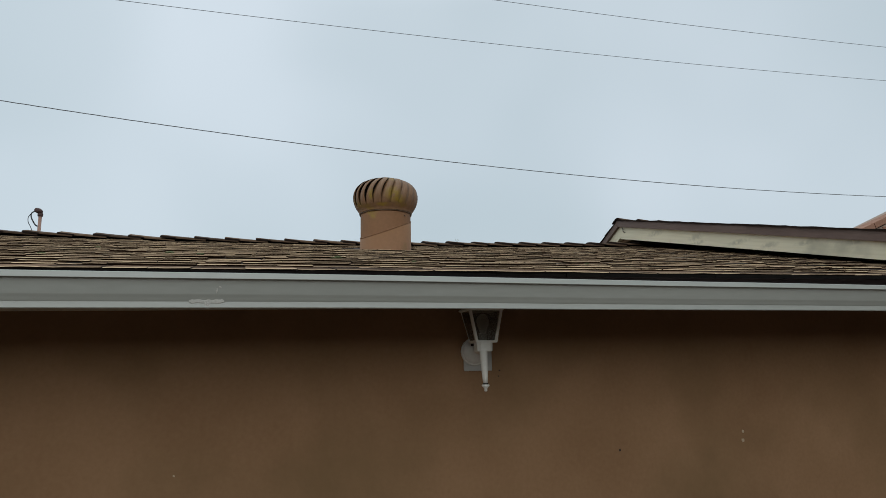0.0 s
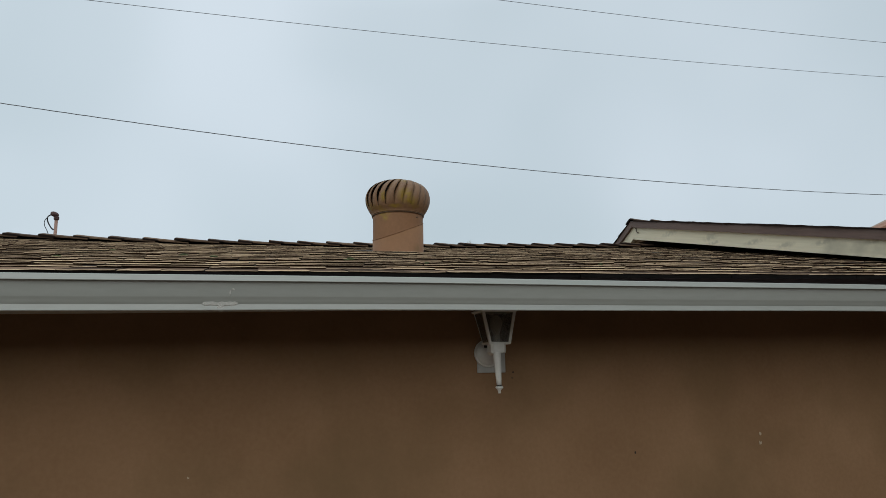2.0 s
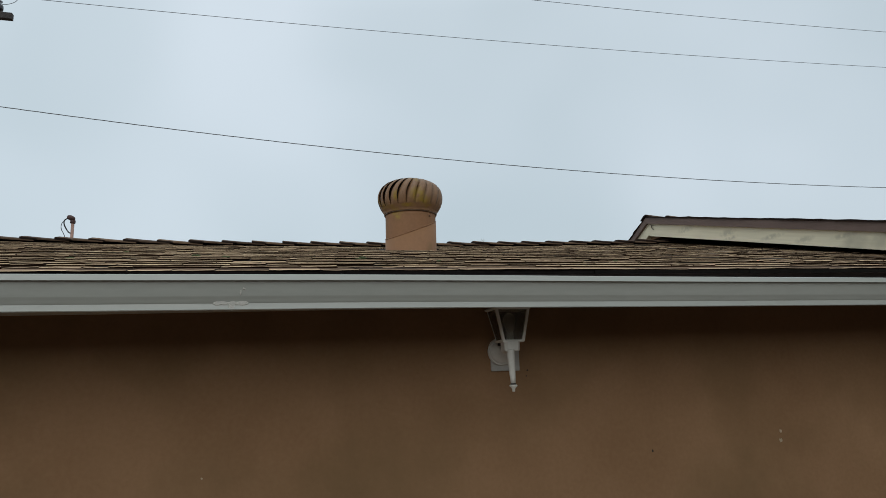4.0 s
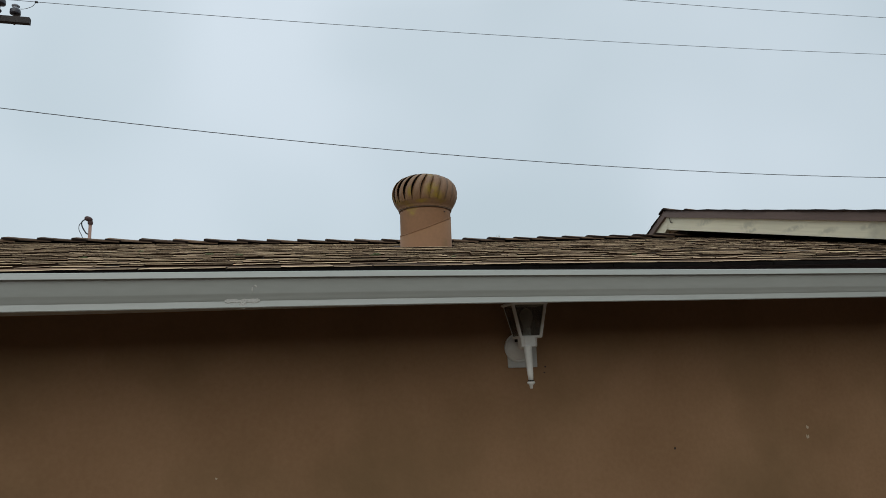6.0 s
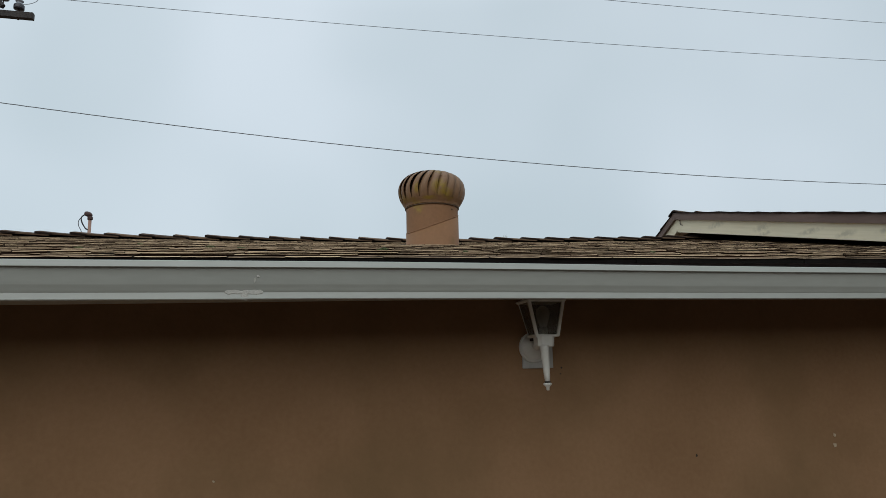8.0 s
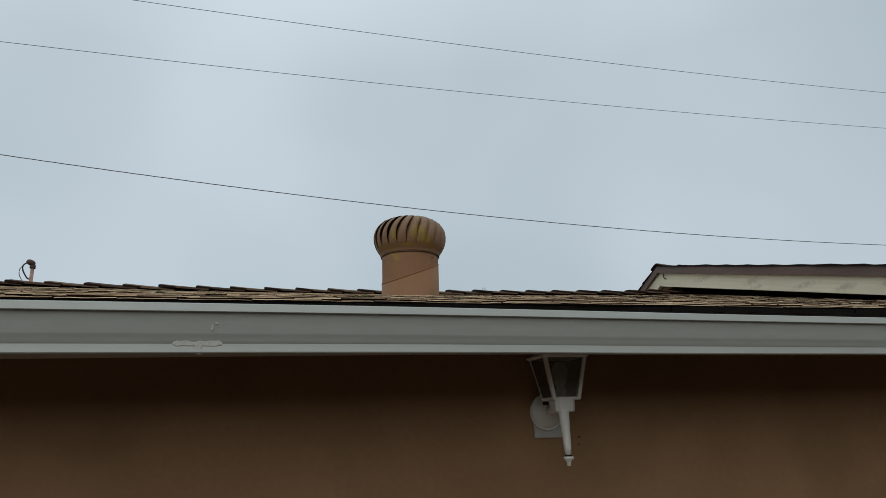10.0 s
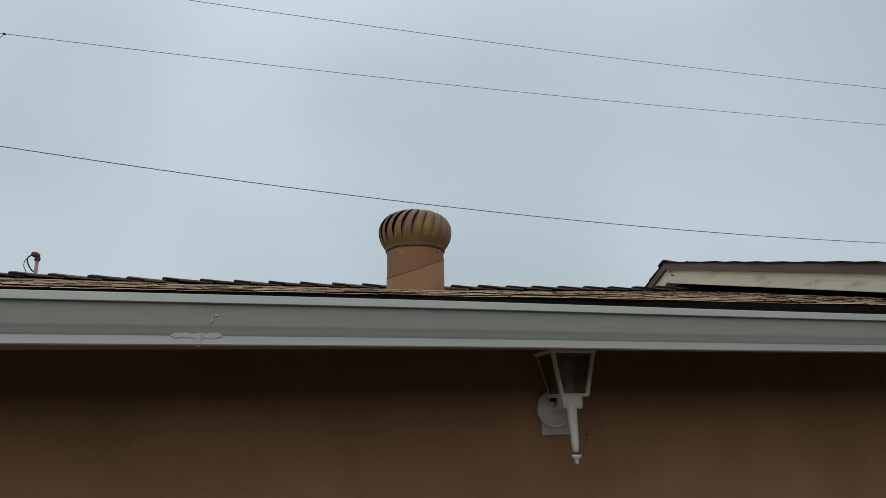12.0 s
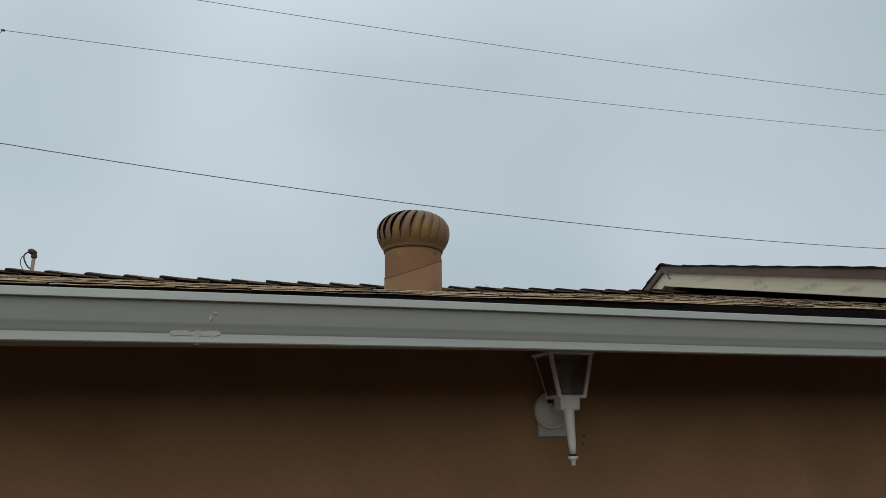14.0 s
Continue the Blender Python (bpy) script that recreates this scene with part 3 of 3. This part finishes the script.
stem = turned([(0.0070, 1.917), (0.0085, 1.935), (0.0105, 1.975), (0.0122, 2.010), (0.0122, 2.017)], 20, (LX, LY, 0))
for v in stem.verts:
    v.co.x -= 0.045 * (v.co.z - 1.917)
stem_ob = L_(part("stem", stem, LAMP_PAINT, smooth=True))
sub(part("finial", turned([(0.0030, 1.8935), (0.0045, 1.895), (0.0048, 1.901), (0.0068, 1.905), (0.0115, 1.909), (0.0120, 1.912), (0.0095, 1.914)], 16, (LX, LY, 0)), LAMP_PAINT, smooth=True), stem_ob)
sub(part("collar", turned([(0.0082, 1.913), (0.0082, 1.918)], 16, (LX, LY, 0)), HOLE, None, "dark gap ring"), stem_ob)
L_(part("base_cup", add_loops(bmesh.new(), [cup_ring(0.0225, 2.0125), cup_ring(0.0240, 2.0145), cup_ring(0.0248, 2.041)]), LAMP_PAINT))
L_(part("base_tray", add_loops(bmesh.new(), [cage_ring(2.0390, 0.000, CZ0), cage_ring(2.0405, 0.003, CZ0), cage_ring(2.0460, 0.0045, CZ0)]), LAMP_PAINT))
for sx, sy in CORNERS:
    w = 0.0040 if sy < 0 else 0.0015
    bm = add_loops(bmesh.new(), [[(p.x - w, p.y - w, p.z), (p.x + w, p.y - w, p.z), (p.x + w, p.y + w, p.z), (p.x - w, p.y + w, p.z)] for p in (cage(sx, sy, CZ0), cage(sx, sy, CZ1))])
    L_(part("bar", bm, LAMP_PAINT))
for k in range(4):
    a, b = CORNERS[k], CORNERS[(k + 1) % 4]
    inward = Vector((-(a[0] + b[0]) / 2, -(a[1] + b[1]) / 2, 0)) * 0.002
    low, high = [cage(*c, CZ0 + 0.001) for c in (a, b)], [cage(*c, CZ1 - 0.001) for c in (a, b)]
    bm = add_loops(bmesh.new(), [[low[0], low[1], low[1] + inward, low[0] + inward], [high[0], high[1], high[1] + inward, high[0] + inward]])
    L_(part("pane", bm, GLASS, None, "dusty grey glass pane")).visible_shadow = False
hood = add_loops(bmesh.new(), [cage_ring(CZ1, 0.004, CZ1), cage_ring(CZ1 + 0.003, 0.007, CZ1), cage_ring(CZ1 + 0.006, 0.007, CZ1), cage_ring(CZ1 + 0.022, -0.025, CZ1), cage_ring(CZ1 + 0.026, -0.036, CZ1)])
L_(part("hood", hood, LAMP_PAINT))
SX, SY = 0.806, 2.363
L_(part("bulb_socket", turned([(0.012, 2.044), (0.012, 2.066), (0.010, 2.068)], 16, (SX, SY, 0)), PLATE, smooth=True))
bulb = turned([(0.009, 2.068), (0.012, 2.078), (0.018, 2.095), (0.020, 2.108), (0.016, 2.120), (0.006, 2.128)], 20, (SX, SY, 0))
L_(part("bulb", bulb, LAMP_PAINT, smooth=True))

# ---- service mast on the rear slope ----
MX, MY = -1.590, 6.79
mast = thing("service_mast", (MX, MY, 2.54), "thin brown service mast with a rusty weatherhead and looped cables", "service mast")
M_ = lambda ob: under(ob, mast)
M_(part("pipe", turned([(0.0135, 2.52), (0.0135, 3.345)], 14, (MX, MY, 0)), MAST, smooth=True))
M_(part("flashing", turned([(0.09, 2.50), (0.07, 2.56), (0.025, 2.60), (0.015, 2.63)], 18, (MX, MY, 0)), MAST_HEAD, smooth=True))
M_(part("collar", turned([(0.020, 3.326), (0.022, 3.330), (0.022, 3.350), (0.018, 3.354)], 14, (MX, MY, 0)), MAST_HEAD))
head = turned([(0.020, -0.030), (0.030, -0.022), (0.036, -0.004), (0.033, 0.014), (0.022, 0.026), (0.008, 0.031)], 18)
bmesh.ops.transform(head, matrix=pose(MX - 0.016, MY, 3.374, 0, 24, 0) @ Matrix.Diagonal((1.0, 0.75, 0.72, 1)), verts=head.verts)
weatherhead = M_(part("weatherhead", head, MAST_HEAD, smooth=True))


def arc(points, n=20):
    """A smooth line near a few points."""
    pts = [Vector(p) for p in points]
    pts = [2 * pts[0] - pts[1]] + pts + [2 * pts[-1] - pts[-2]]
    out = []
    for i in range(1, len(pts) - 2):
        for k in range(n):
            t = k / n
            a, b, c, d = pts[i - 1:i + 3]
            out.append(0.5 * ((2 * b) + (c - a) * t + (2 * a - 5 * b + 4 * c - d) * t * t + (3 * b - a - 3 * c + d) * t ** 3))
    return out + [pts[-2]]


sub(part("cable", rod(arc([(MX - 0.035, MY - 0.01, 3.372), (MX - 0.062, MY - 0.02, 3.345), (MX - 0.060, MY - 0.02, 3.305), (MX - 0.030, MY - 0.02, 3.250), (MX - 0.012, MY - 0.01, 3.235)], 8), 0.0058, 6), CABLE), weatherhead)
sub(part("cable", rod(arc([(MX - 0.040, MY, 3.375), (MX - 0.085, MY, 3.325), (MX - 0.088, MY, 3.275), (MX - 0.064, MY, 3.225), (MX - 0.050, MY, 3.17), (MX - 0.045, MY, 3.0), (MX - 0.045, MY, 2.58)], 8), 0.0030, 6), CABLE), weatherhead)

# ---- utility pole with its crossarm, and the overhead wires ----
WY = 12.0
pole = thing("utility_pole", (-5.35, WY + 0.12, 0), "tall timber utility pole with a weathered crossarm", "utility pole")
U_ = lambda ob: under(ob, pole)
U_(part("trunk", turned([(0.15, 0.0), (0.135, 4.0), (0.115, 9.9), (0.10, 9.95)], 20, (-5.35, WY + 0.19, 0)), POLE_WOOD, smooth=True))
U_(part("crossarm", box((-6.55, WY - 0.045, 7.850), (-4.095, WY + 0.045, 7.960), 0.008), POLE_WOOD, None, "square weathered timber arm"))
insulator_shape = [(0.014, -0.03), (0.050, -0.026), (0.078, -0.020), (0.082, 0.000), (0.080, 0.052), (0.072, 0.062), (0.048, 0.068)]
cap_shape = [(0.050, 0.069), (0.052, 0.078), (0.044, 0.092), (0.040, 0.112), (0.060, 0.120), (0.062, 0.134), (0.046, 0.140), (0.040, 0.150), (0.015, 0.154)]
for ix, iz in ((-4.325, 8.030), (-4.560, 8.190), (-5.95, 8.030), (-6.42, 8.030)):
    ins = U_(part("insulator", turned(insulator_shape, 18, (ix, WY, iz)), PORCELAIN, None, "dark flared insulator with a pale cap", True))
    sub(part("cap", turned(cap_shape, 18, (ix, WY, iz)), CAP_METAL, None, "pale grey cap", True), ins)
    sub(part("pin", turned([(0.009, -0.19), (0.009, 0.0)], 8, (ix, WY, iz)), RUST), ins)
    if iz < 8.1:
        sub(part("nut", turned([(0.017, 0), (0.017, 0.022)], 6, (ix, WY, 7.826)), RUST), ins)
for reach, high in ((11.0, 6.105), (10.0, 8.085)):
    U_(part("side_arm", box((-5.40, reach - 0.06, high - 0.09), (-5.30, WY + 0.2, high - 0.004), 0.006), POLE_WOOD))
for bx in (-4.54, -6.16):
    sign = 1 if bx > -5.35 else -1
    U_(part("brace", rod([(bx, WY - 0.06, 8.005), (bx - sign * 0.24, WY - 0.06, 8.320), (-5.35, WY + 0.06, 9.05)], 0.044, 8), POLE_WOOD, None, "dark slanting timber brace"))


def wire(name, x0, x1, y, height, radius, label, ripple=0.0):
    pts = []
    steps = 900 if ripple else 120
    for k in range(steps + 1):
        x = x0 + (x1 - x0) * k / steps
        pts.append((x, y, height(x) + ripple * math.sin(x * 23.0 + 2.0 * math.sin(x * 1.3))))
    return tagged(part(name, rod(pts, radius, 6), WIRE), label, "wire", "overhead wires")


low_wire = lambda x: 5.6780 - 0.06049 * x + 0.003367 * x * x
mid_wire = lambda x: 8.2956 + 0.01294 * x + 0.00129 * x * x
top_wire = lambda x: 8.0405 + 0.00232 * x + 0.00183 * x * x
wire("telephone_wire", -5.35, 36, 11.0, low_wire, 0.0064, "dark sagging telephone cable across the sky", 0.0010)
wire("power_wire", -4.80, 40, WY, mid_wire, 0.0046, "thin power wire ending at the crossarm")
wire("power_wire", -5.35, 40, 10.0, top_wire, 0.0040, "thin upper power wire crossing the sky")
jumper = arc([(-4.27, WY, 8.110), (-4.18, WY, 8.125), (-4.08, WY, 8.180), (-4.025, WY, mid_wire(-4.025))], 8)
tagged(part("jumper_wire", rod(jumper, 0.0045, 6), WIRE), "short looped wire from insulator to clamp", "wire")
tagged(part("wire_clamp", box((-4.045, WY - 0.014, mid_wire(-4.02) - 0.016), (-4.000, WY + 0.014, mid_wire(-4.02) + 0.012), 0.004), CABLE), "small dark clamp on the power wire", "clamp")

# ---- chimney of the main house ----
chimney = thing("chimney", (7.2, 6.0, 2.9), "orange brick chimney with a sloping shoulder behind the ridge", "chimney")
C_ = lambda ob: under(ob, chimney)
CH_Y0, CH_Y1 = 5.95, 6.6


def shoulder(x):
    return 3.455 + 0.395 * (x - 6.74)


core = add_loops(bmesh.new(), [[(6.42, y, 2.7), (8.3, y, 2.7), (8.3, y, 4.05), (8.0, y, 4.05), (8.0, y, 3.89), (6.42, y, shoulder(6.42) - 0.09)] for y in (CH_Y0 + 0.012, CH_Y1)])
C_(part("mortar_core", core, MORTAR))
brick_me = {}
for row in range(22):
    z = 2.86 + 0.075 * row
    x = 6.42 - (0.105 if row % 2 else 0.0)
    while x < 8.3:
        x0, x1 = max(x, 6.42), min(x + 0.20, 8.3)
        low = max(x0, 6.42 + max(0.0, (z + 0.065 - shoulder(6.42)) / 0.395) + 0.18)
        if x1 - low > 0.04 and z + 0.065 < 4.05 and z > 3.2:
            key = (round(x1 - low, 2))
            if key not in brick_me:
                bm = box((0, 0, 0), (key, 0.10, 0.065), 0.004)
                me = bpy.data.meshes.new("brick")
                bm.to_mesh(me)
                bm.free()
                me.materials.append(BRICK)
                brick_me[key] = me
            b = new("brick", brick_me[key])
            b.location = (low, CH_Y0 + 0.001 * ((row * 7 + int(x * 10)) % 4), z)
            under(b, chimney)
        x += 0.21

for k in range(8):
    bm_x = 6.43 + 0.205 * k
    if 0.195 not in brick_me:
        bm = box((0, 0, -0.065), (0.195, 0.20, 0), 0.004)
        me = bpy.data.meshes.new("brick")
        bm.to_mesh(me)
        bm.free()
        me.materials.append(BRICK)
        brick_me[0.195] = me
    b = new("brick", brick_me[0.195])
    b.location, b.rotation_euler = (bm_x * 0.93 + 0.45, CH_Y0 - 0.006, shoulder(bm_x * 0.93 + 0.45)), (0, -math.atan(0.395), 0)
    under(b, chimney)

# ---- marks on the wall ----
def fleck(name, x, z, w, h, mat, label, seed, depth=0.003):
    return tagged(part(name, blob_strip(x - w / 2, x + w / 2, WALL_Y, z - h / 2, z + h / 2, depth, seed, 6), mat), label, "wall mark")


fleck("plaster_chip", 1.821, 1.7235, 0.009, 0.010, CHIP, "pale chip in the brown stucco", 1)
fleck("plaster_chip", 1.818, 1.692, 0.011, 0.012, CHIP, "pale chip in the brown stucco", 2)
fleck("screw_hole", 0.894, 1.9545, 0.006, 0.006, RUST, "small dark hole in the stucco", 3, 0.001)
fleck("screw_hole", 0.890, 1.937, 0.006, 0.005, RUST, "small dark hole in the stucco", 4, 0.001)
fleck("plaster_chip", -0.076, 1.6855, 0.006, 0.006, CHIP, "tiny pale chip in the brown stucco", 6)
fleck("screw_hole", 1.318, 1.683, 0.006, 0.009, HOLE, "small dark hole in the stucco", 5, 0.001)

# ---- moss tufts on the shingles ----
def moss_tuft(x, y, size, seed):
    bm = bmesh.new()
    base = roof_z(x, y) + 0.007
    bmesh.ops.create_icosphere(bm, subdivisions=3, radius=1.0)
    for v in bm.verts:
        lump = 1 + 0.45 * noise.noise(v.co * 1.8 + Vector((seed * 3.1, 0, 0))) + 0.30 * noise.noise(v.co * 5.0 + Vector((0, seed * 1.7, 0)))
        v.co = Vector((x, y, base)) + Vector((v.co.x * 0.75, v.co.y * 0.6, v.co.z * 0.26)) * lump * size * 0.58
    return tagged(part("moss_tuft", bm, MOSS), "small green moss tuft growing between shingles", "moss", "moss on the roof")


for k, (mx, my, ms) in enumerate(((-0.553, 2.87, 0.030), (-0.183, 3.13, 0.034), (-0.073, 3.07, 0.022), (-0.060, 3.05, 0.018), (0.434, 2.93, 0.034), (0.41, 2.86, 0.022), (1.358, 2.677, 0.022), (0.674, 2.696, 0.018), (-0.52, 3.6, 0.024))):
    moss_tuft(mx, my, ms, 70 + k)

weed = thing("weed", (1.685, RIDGE_Y + 0.02, ridge_z(1.685) + 0.012), "tiny dry weed growing behind the ridge caps", "weed")
weed_rng = random.Random(77)
for k in range(7):
    lean_x, lean_y, tall = weed_rng.uniform(-0.05, 0.05), weed_rng.uniform(-0.02, 0.02), weed_rng.uniform(0.03, 0.065)
    blade = [(1.685 + lean_x * u ** 1.5, RIDGE_Y + 0.02 + lean_y * u, ridge_z(1.685) + 0.008 + tall * u) for u in (0.0, 0.35, 0.7, 1.0)]
    under(part("blade", rod(blade, 0.0012, 5), DRY_GRASS), weed)

# ---- ridge caps of the low roof ----
CAP_STEP = 0.2055
cap_meshes = []
for s in range(4):
    rng = random.Random(300 + s)
    bm = bmesh.new()
    loops = []
    for x, lift, thick in ((0.0, 0.020, 0.013), (0.004, 0.0215, 0.0145), (0.10, 0.013, 0.010), (0.20, 0.006, 0.008), (0.29, 0.000, 0.007)):
        j = rng.uniform(-0.0015, 0.0015)
        half, fall = 0.135, 0.030
        loops.append([(x, -half, lift - fall + j), (x, -0.045, lift - 0.006), (x, 0, lift), (x, 0.045, lift - 0.006), (x, half, lift - fall - j),
                      (x, half, lift - fall - thick), (x, 0.04, lift - 0.006 - thick), (x, 0, lift - thick), (x, -0.04, lift - 0.006 - thick), (x, -half, lift - fall - thick)])
    add_loops(bm, loops)
    bmesh.ops.recalc_face_normals(bm, faces=bm.faces)
    me = bpy.data.meshes.new("ridge_cap")
    bm.to_mesh(me)
    bm.free()
    me.materials.append(CAP)
    me.materials.append(CAP_BUTT)
    # ends, undersides and front rims coloured dark for the shadow gap under each cap
    for p in me.polygons:
        if abs(p.normal.x) > 0.7 or p.normal.z < -0.3 or (abs(p.normal.y) > 0.8 and p.center.x < 0.12):
            p.material_index = 1
    cap_meshes.append(me)
rng = random.Random(8)
for k in range(-16, 22):
    x = -1.055 + CAP_STEP * k
    if x < WEST - 0.2 or x > 3.30:
        continue
    cap = new("ridge_cap", cap_meshes[k % 4])
    cap.location = (x + rng.uniform(-0.006, 0.006), RIDGE_Y, ridge_z(x) + 0.0200 + rng.uniform(-0.002, 0.002))
    cap.rotation_euler = (rng.uniform(-0.02, 0.02), -math.atan2(ridge_z(x + 0.2) - ridge_z(x), 0.2), rng.uniform(-0.02, 0.02))
    cap.parent = low_roof

# ---- shingles ----
RING = 8


def shingle_verts(w, rng, length=0.30, thick=0.010):
    """A weathered, uneven slab; origin at the middle of its butt, y up the slope."""
    n, out = 5, []
    curl, lean = rng.uniform(-0.0003, 0.0008), rng.uniform(-0.0010, 0.0010)
    rise = (rng.uniform(-0.0005, 0.0004), rng.uniform(-0.0006, 0.0005))
    lit_from = rng.uniform(0.76, 0.90)
    for i in range(n + 1):
        u = i / n
        x, lift = (u - 0.5) * w, curl * (2 * u - 1) ** 2 + lean * (2 * u - 1) + rng.uniform(-0.0008, 0.0007)
        back = rng.uniform(-0.004, 0.004)
        top = lambda y: 0.0004 + (thick + lift) * (1 - y / length)
        out += [(x, length, 0.0008), (x, 0.100, top(0.10) + rise[1]), (x, 0.048, top(0.048) + rise[0]),
                (x, back + 0.020, top(0.020)), (x, back + 0.0012, thick + lift), (x, back, (thick + lift) * lit_from), (x, back + 0.003, 0.0005 + min(lift, 0)), (x, length, -0.001)]
    return out


def shingle_faces(n=5):
    """Top, pale lit edge and butt for each step across, then the two sides."""
    faces = []
    for i in range(n):
        a, b = RING * i, RING * i + RING
        faces += [(a + k + 1, b + k + 1, b + k, a + k) for k in range(RING - 2)]
    end = RING * n
    return faces + [(0, *range(RING - 1, 0, -1)), tuple(end + k for k in (*range(1, RING), 0))]


def toned(me, top_mat, butt_mat, edge_mat, n=5):
    """Weathered tops, edges coloured pale as if lit, butts and sides coloured dark as if shaded."""
    for m in (top_mat, butt_mat, edge_mat):
        me.materials.append(m)
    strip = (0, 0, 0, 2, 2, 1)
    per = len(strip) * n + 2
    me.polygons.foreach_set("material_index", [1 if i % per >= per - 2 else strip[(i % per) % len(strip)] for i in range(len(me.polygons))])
    return me


def thickness(rng, first):
    """The doubled eave course is even; the split shingles above it vary."""
    return rng.uniform(0.0042, 0.0054) if first else rng.uniform(0.0040, 0.0078)


VARIANTS = {True: [], False: []}
rng = random.Random(21)
for first, widths in ((True, (0.10, 0.13, 0.17, 0.21)), (False, (0.06, 0.08, 0.10, 0.13, 0.17, 0.22))):
    for w in widths:
        for _ in range(4):
            me = bpy.data.meshes.new("shingle")
            me.from_pydata(shingle_verts(w, rng, 0.19 if first else 0.145, thickness(rng, first)), [], shingle_faces())
            toned(me, EAVE_PIECE if first else SHINGLE_PIECE, CAP_BUTT if first else BUTT_PIECE, LIT_EDGE_PIECE)
            VARIANTS[first].append((w, me))

COURSE = 0.124
near_count, stuff_pts, stuff_faces = 0, [], []
rng = random.Random(5)
slope_up = math.atan2(ridge_z(0.8) - eave_z(0.8), RIDGE_Y - EAVE_Y)
for course in range(24):
    y = EAVE_Y + COURSE * course + (0.030 if course else 0.0)
    x = WEST - 0.2 + rng.uniform(0, 0.2)
    while x < 3.90:
        w, me = rng.choice(VARIANTS[course == 0])
        cx = x + w / 2
        near = (0.25 < cx < 1.75 and course < 14) or (course == 0 and -1.2 < cx < 3.0)
        gap = rng.uniform(0.0005, 0.004)
        step = rng.choice((0.0, 0.0005, 0.001, 0.002)) if course > 1 else 0.0
        beside = abs(cx - VX) < VENT_R + w / 2 - 0.01
        if course and beside and VY - VENT_R - 0.03 < y < VY + 0.16:
            x += w + gap
            continue
        back = rng.uniform(-0.008, 0.008) if course else rng.uniform(-0.005, 0.005)
        place = Matrix.Translation((cx, y + back, roof_z(cx, y) + step)) @ pose(0, 0, 0, 0, -math.degrees(math.atan(EAVE_SLOPE)), 0) @ Matrix.Rotation(slope_up, 4, "X") @ pose(0, 0, 0, 0, 0, rng.uniform(-0.8, 0.8))
        if near and near_count < 300:
            ob = new("shingle", me)
            ob.matrix_world = place
            ob.parent = low_roof
            near_count += 1
        else:
            base = len(stuff_pts)
            stuff_pts += [place @ Vector(p) for p in shingle_verts(w, rng, 0.145 if course else 0.19, thickness(rng, course == 0))]
            stuff_faces += [[base + i for i in f] for f in shingle_faces()]
        x += w + gap
# the doubled first course under the eave row, coloured black as its shadow line
rng = random.Random(12)
x = WEST - 0.2
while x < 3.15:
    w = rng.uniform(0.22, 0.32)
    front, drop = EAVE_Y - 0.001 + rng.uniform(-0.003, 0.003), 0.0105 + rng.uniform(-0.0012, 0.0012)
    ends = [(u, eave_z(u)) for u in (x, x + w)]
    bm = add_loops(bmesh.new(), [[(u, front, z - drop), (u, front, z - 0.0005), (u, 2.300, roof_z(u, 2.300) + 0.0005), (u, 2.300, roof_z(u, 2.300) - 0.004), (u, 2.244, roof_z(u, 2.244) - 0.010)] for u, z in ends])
    part("starter_shingle", bm, EAVE_SHADE, low_roof)
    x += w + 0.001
me = bpy.data.meshes.new("shingles")
me.from_pydata(stuff_pts, [], stuff_faces)
toned(me, SHINGLE_STUFF, BUTT, LIT_EDGE)
rest = tagged(new("shingles", me), kind="stuff")
rest.parent = low_roof

# shingles of the main roof, whose edges show along the gable
pts, faces = [], []
rng = random.Random(6)
for side in (1, -1):
    for course in range(19):
        run = 0.205 * course
        y = (1.88 + run) if side == 1 else (7.4 - run)
        if (side == 1 and y > MAIN_RIDGE_Y - 0.06) or (side == -1 and y < MAIN_RIDGE_Y + 0.06):
            break
        x = MAIN_X - 0.030 + rng.uniform(-0.004, 0.003)
        while x < 10.3:
            w = rng.uniform(0.15, 0.3) if x < 4.2 else 0.9
            tilt = math.atan(MAIN_PITCH if side == 1 else NORTH_PITCH)
            place = Matrix.Translation((x + w / 2, y, main_z(y) - 0.001)) @ (Matrix() if side == 1 else pose(0, 0, 0, 0, 0, 180)) @ Matrix.Rotation(tilt, 4, "X")
            base = len(pts)
            pts += [place @ Vector(p) for p in shingle_verts(w, rng, min(0.34, abs(MAIN_RIDGE_Y - y) + 0.01), rng.uniform(0.010, 0.014))]
            faces += [[base + i for i in f] for f in shingle_faces()]
            x += w + 0.003
me = bpy.data.meshes.new("shingles")
me.from_pydata(pts, [], faces)
toned(me, CAP_BUTT, CAP_BUTT, CAP_BUTT)
rest = tagged(new("shingles", me), kind="stuff")
rest.parent = main_roof
for k in range(34):
    x = MAIN_X - 0.028 + CAP_STEP * k
    cap = new("ridge_cap", cap_meshes[k % 4])
    cap.location, cap.scale = (x, MAIN_RIDGE_Y, MAIN_TOP + 0.003), (1, 0.55, 1)
    cap.parent = main_roof
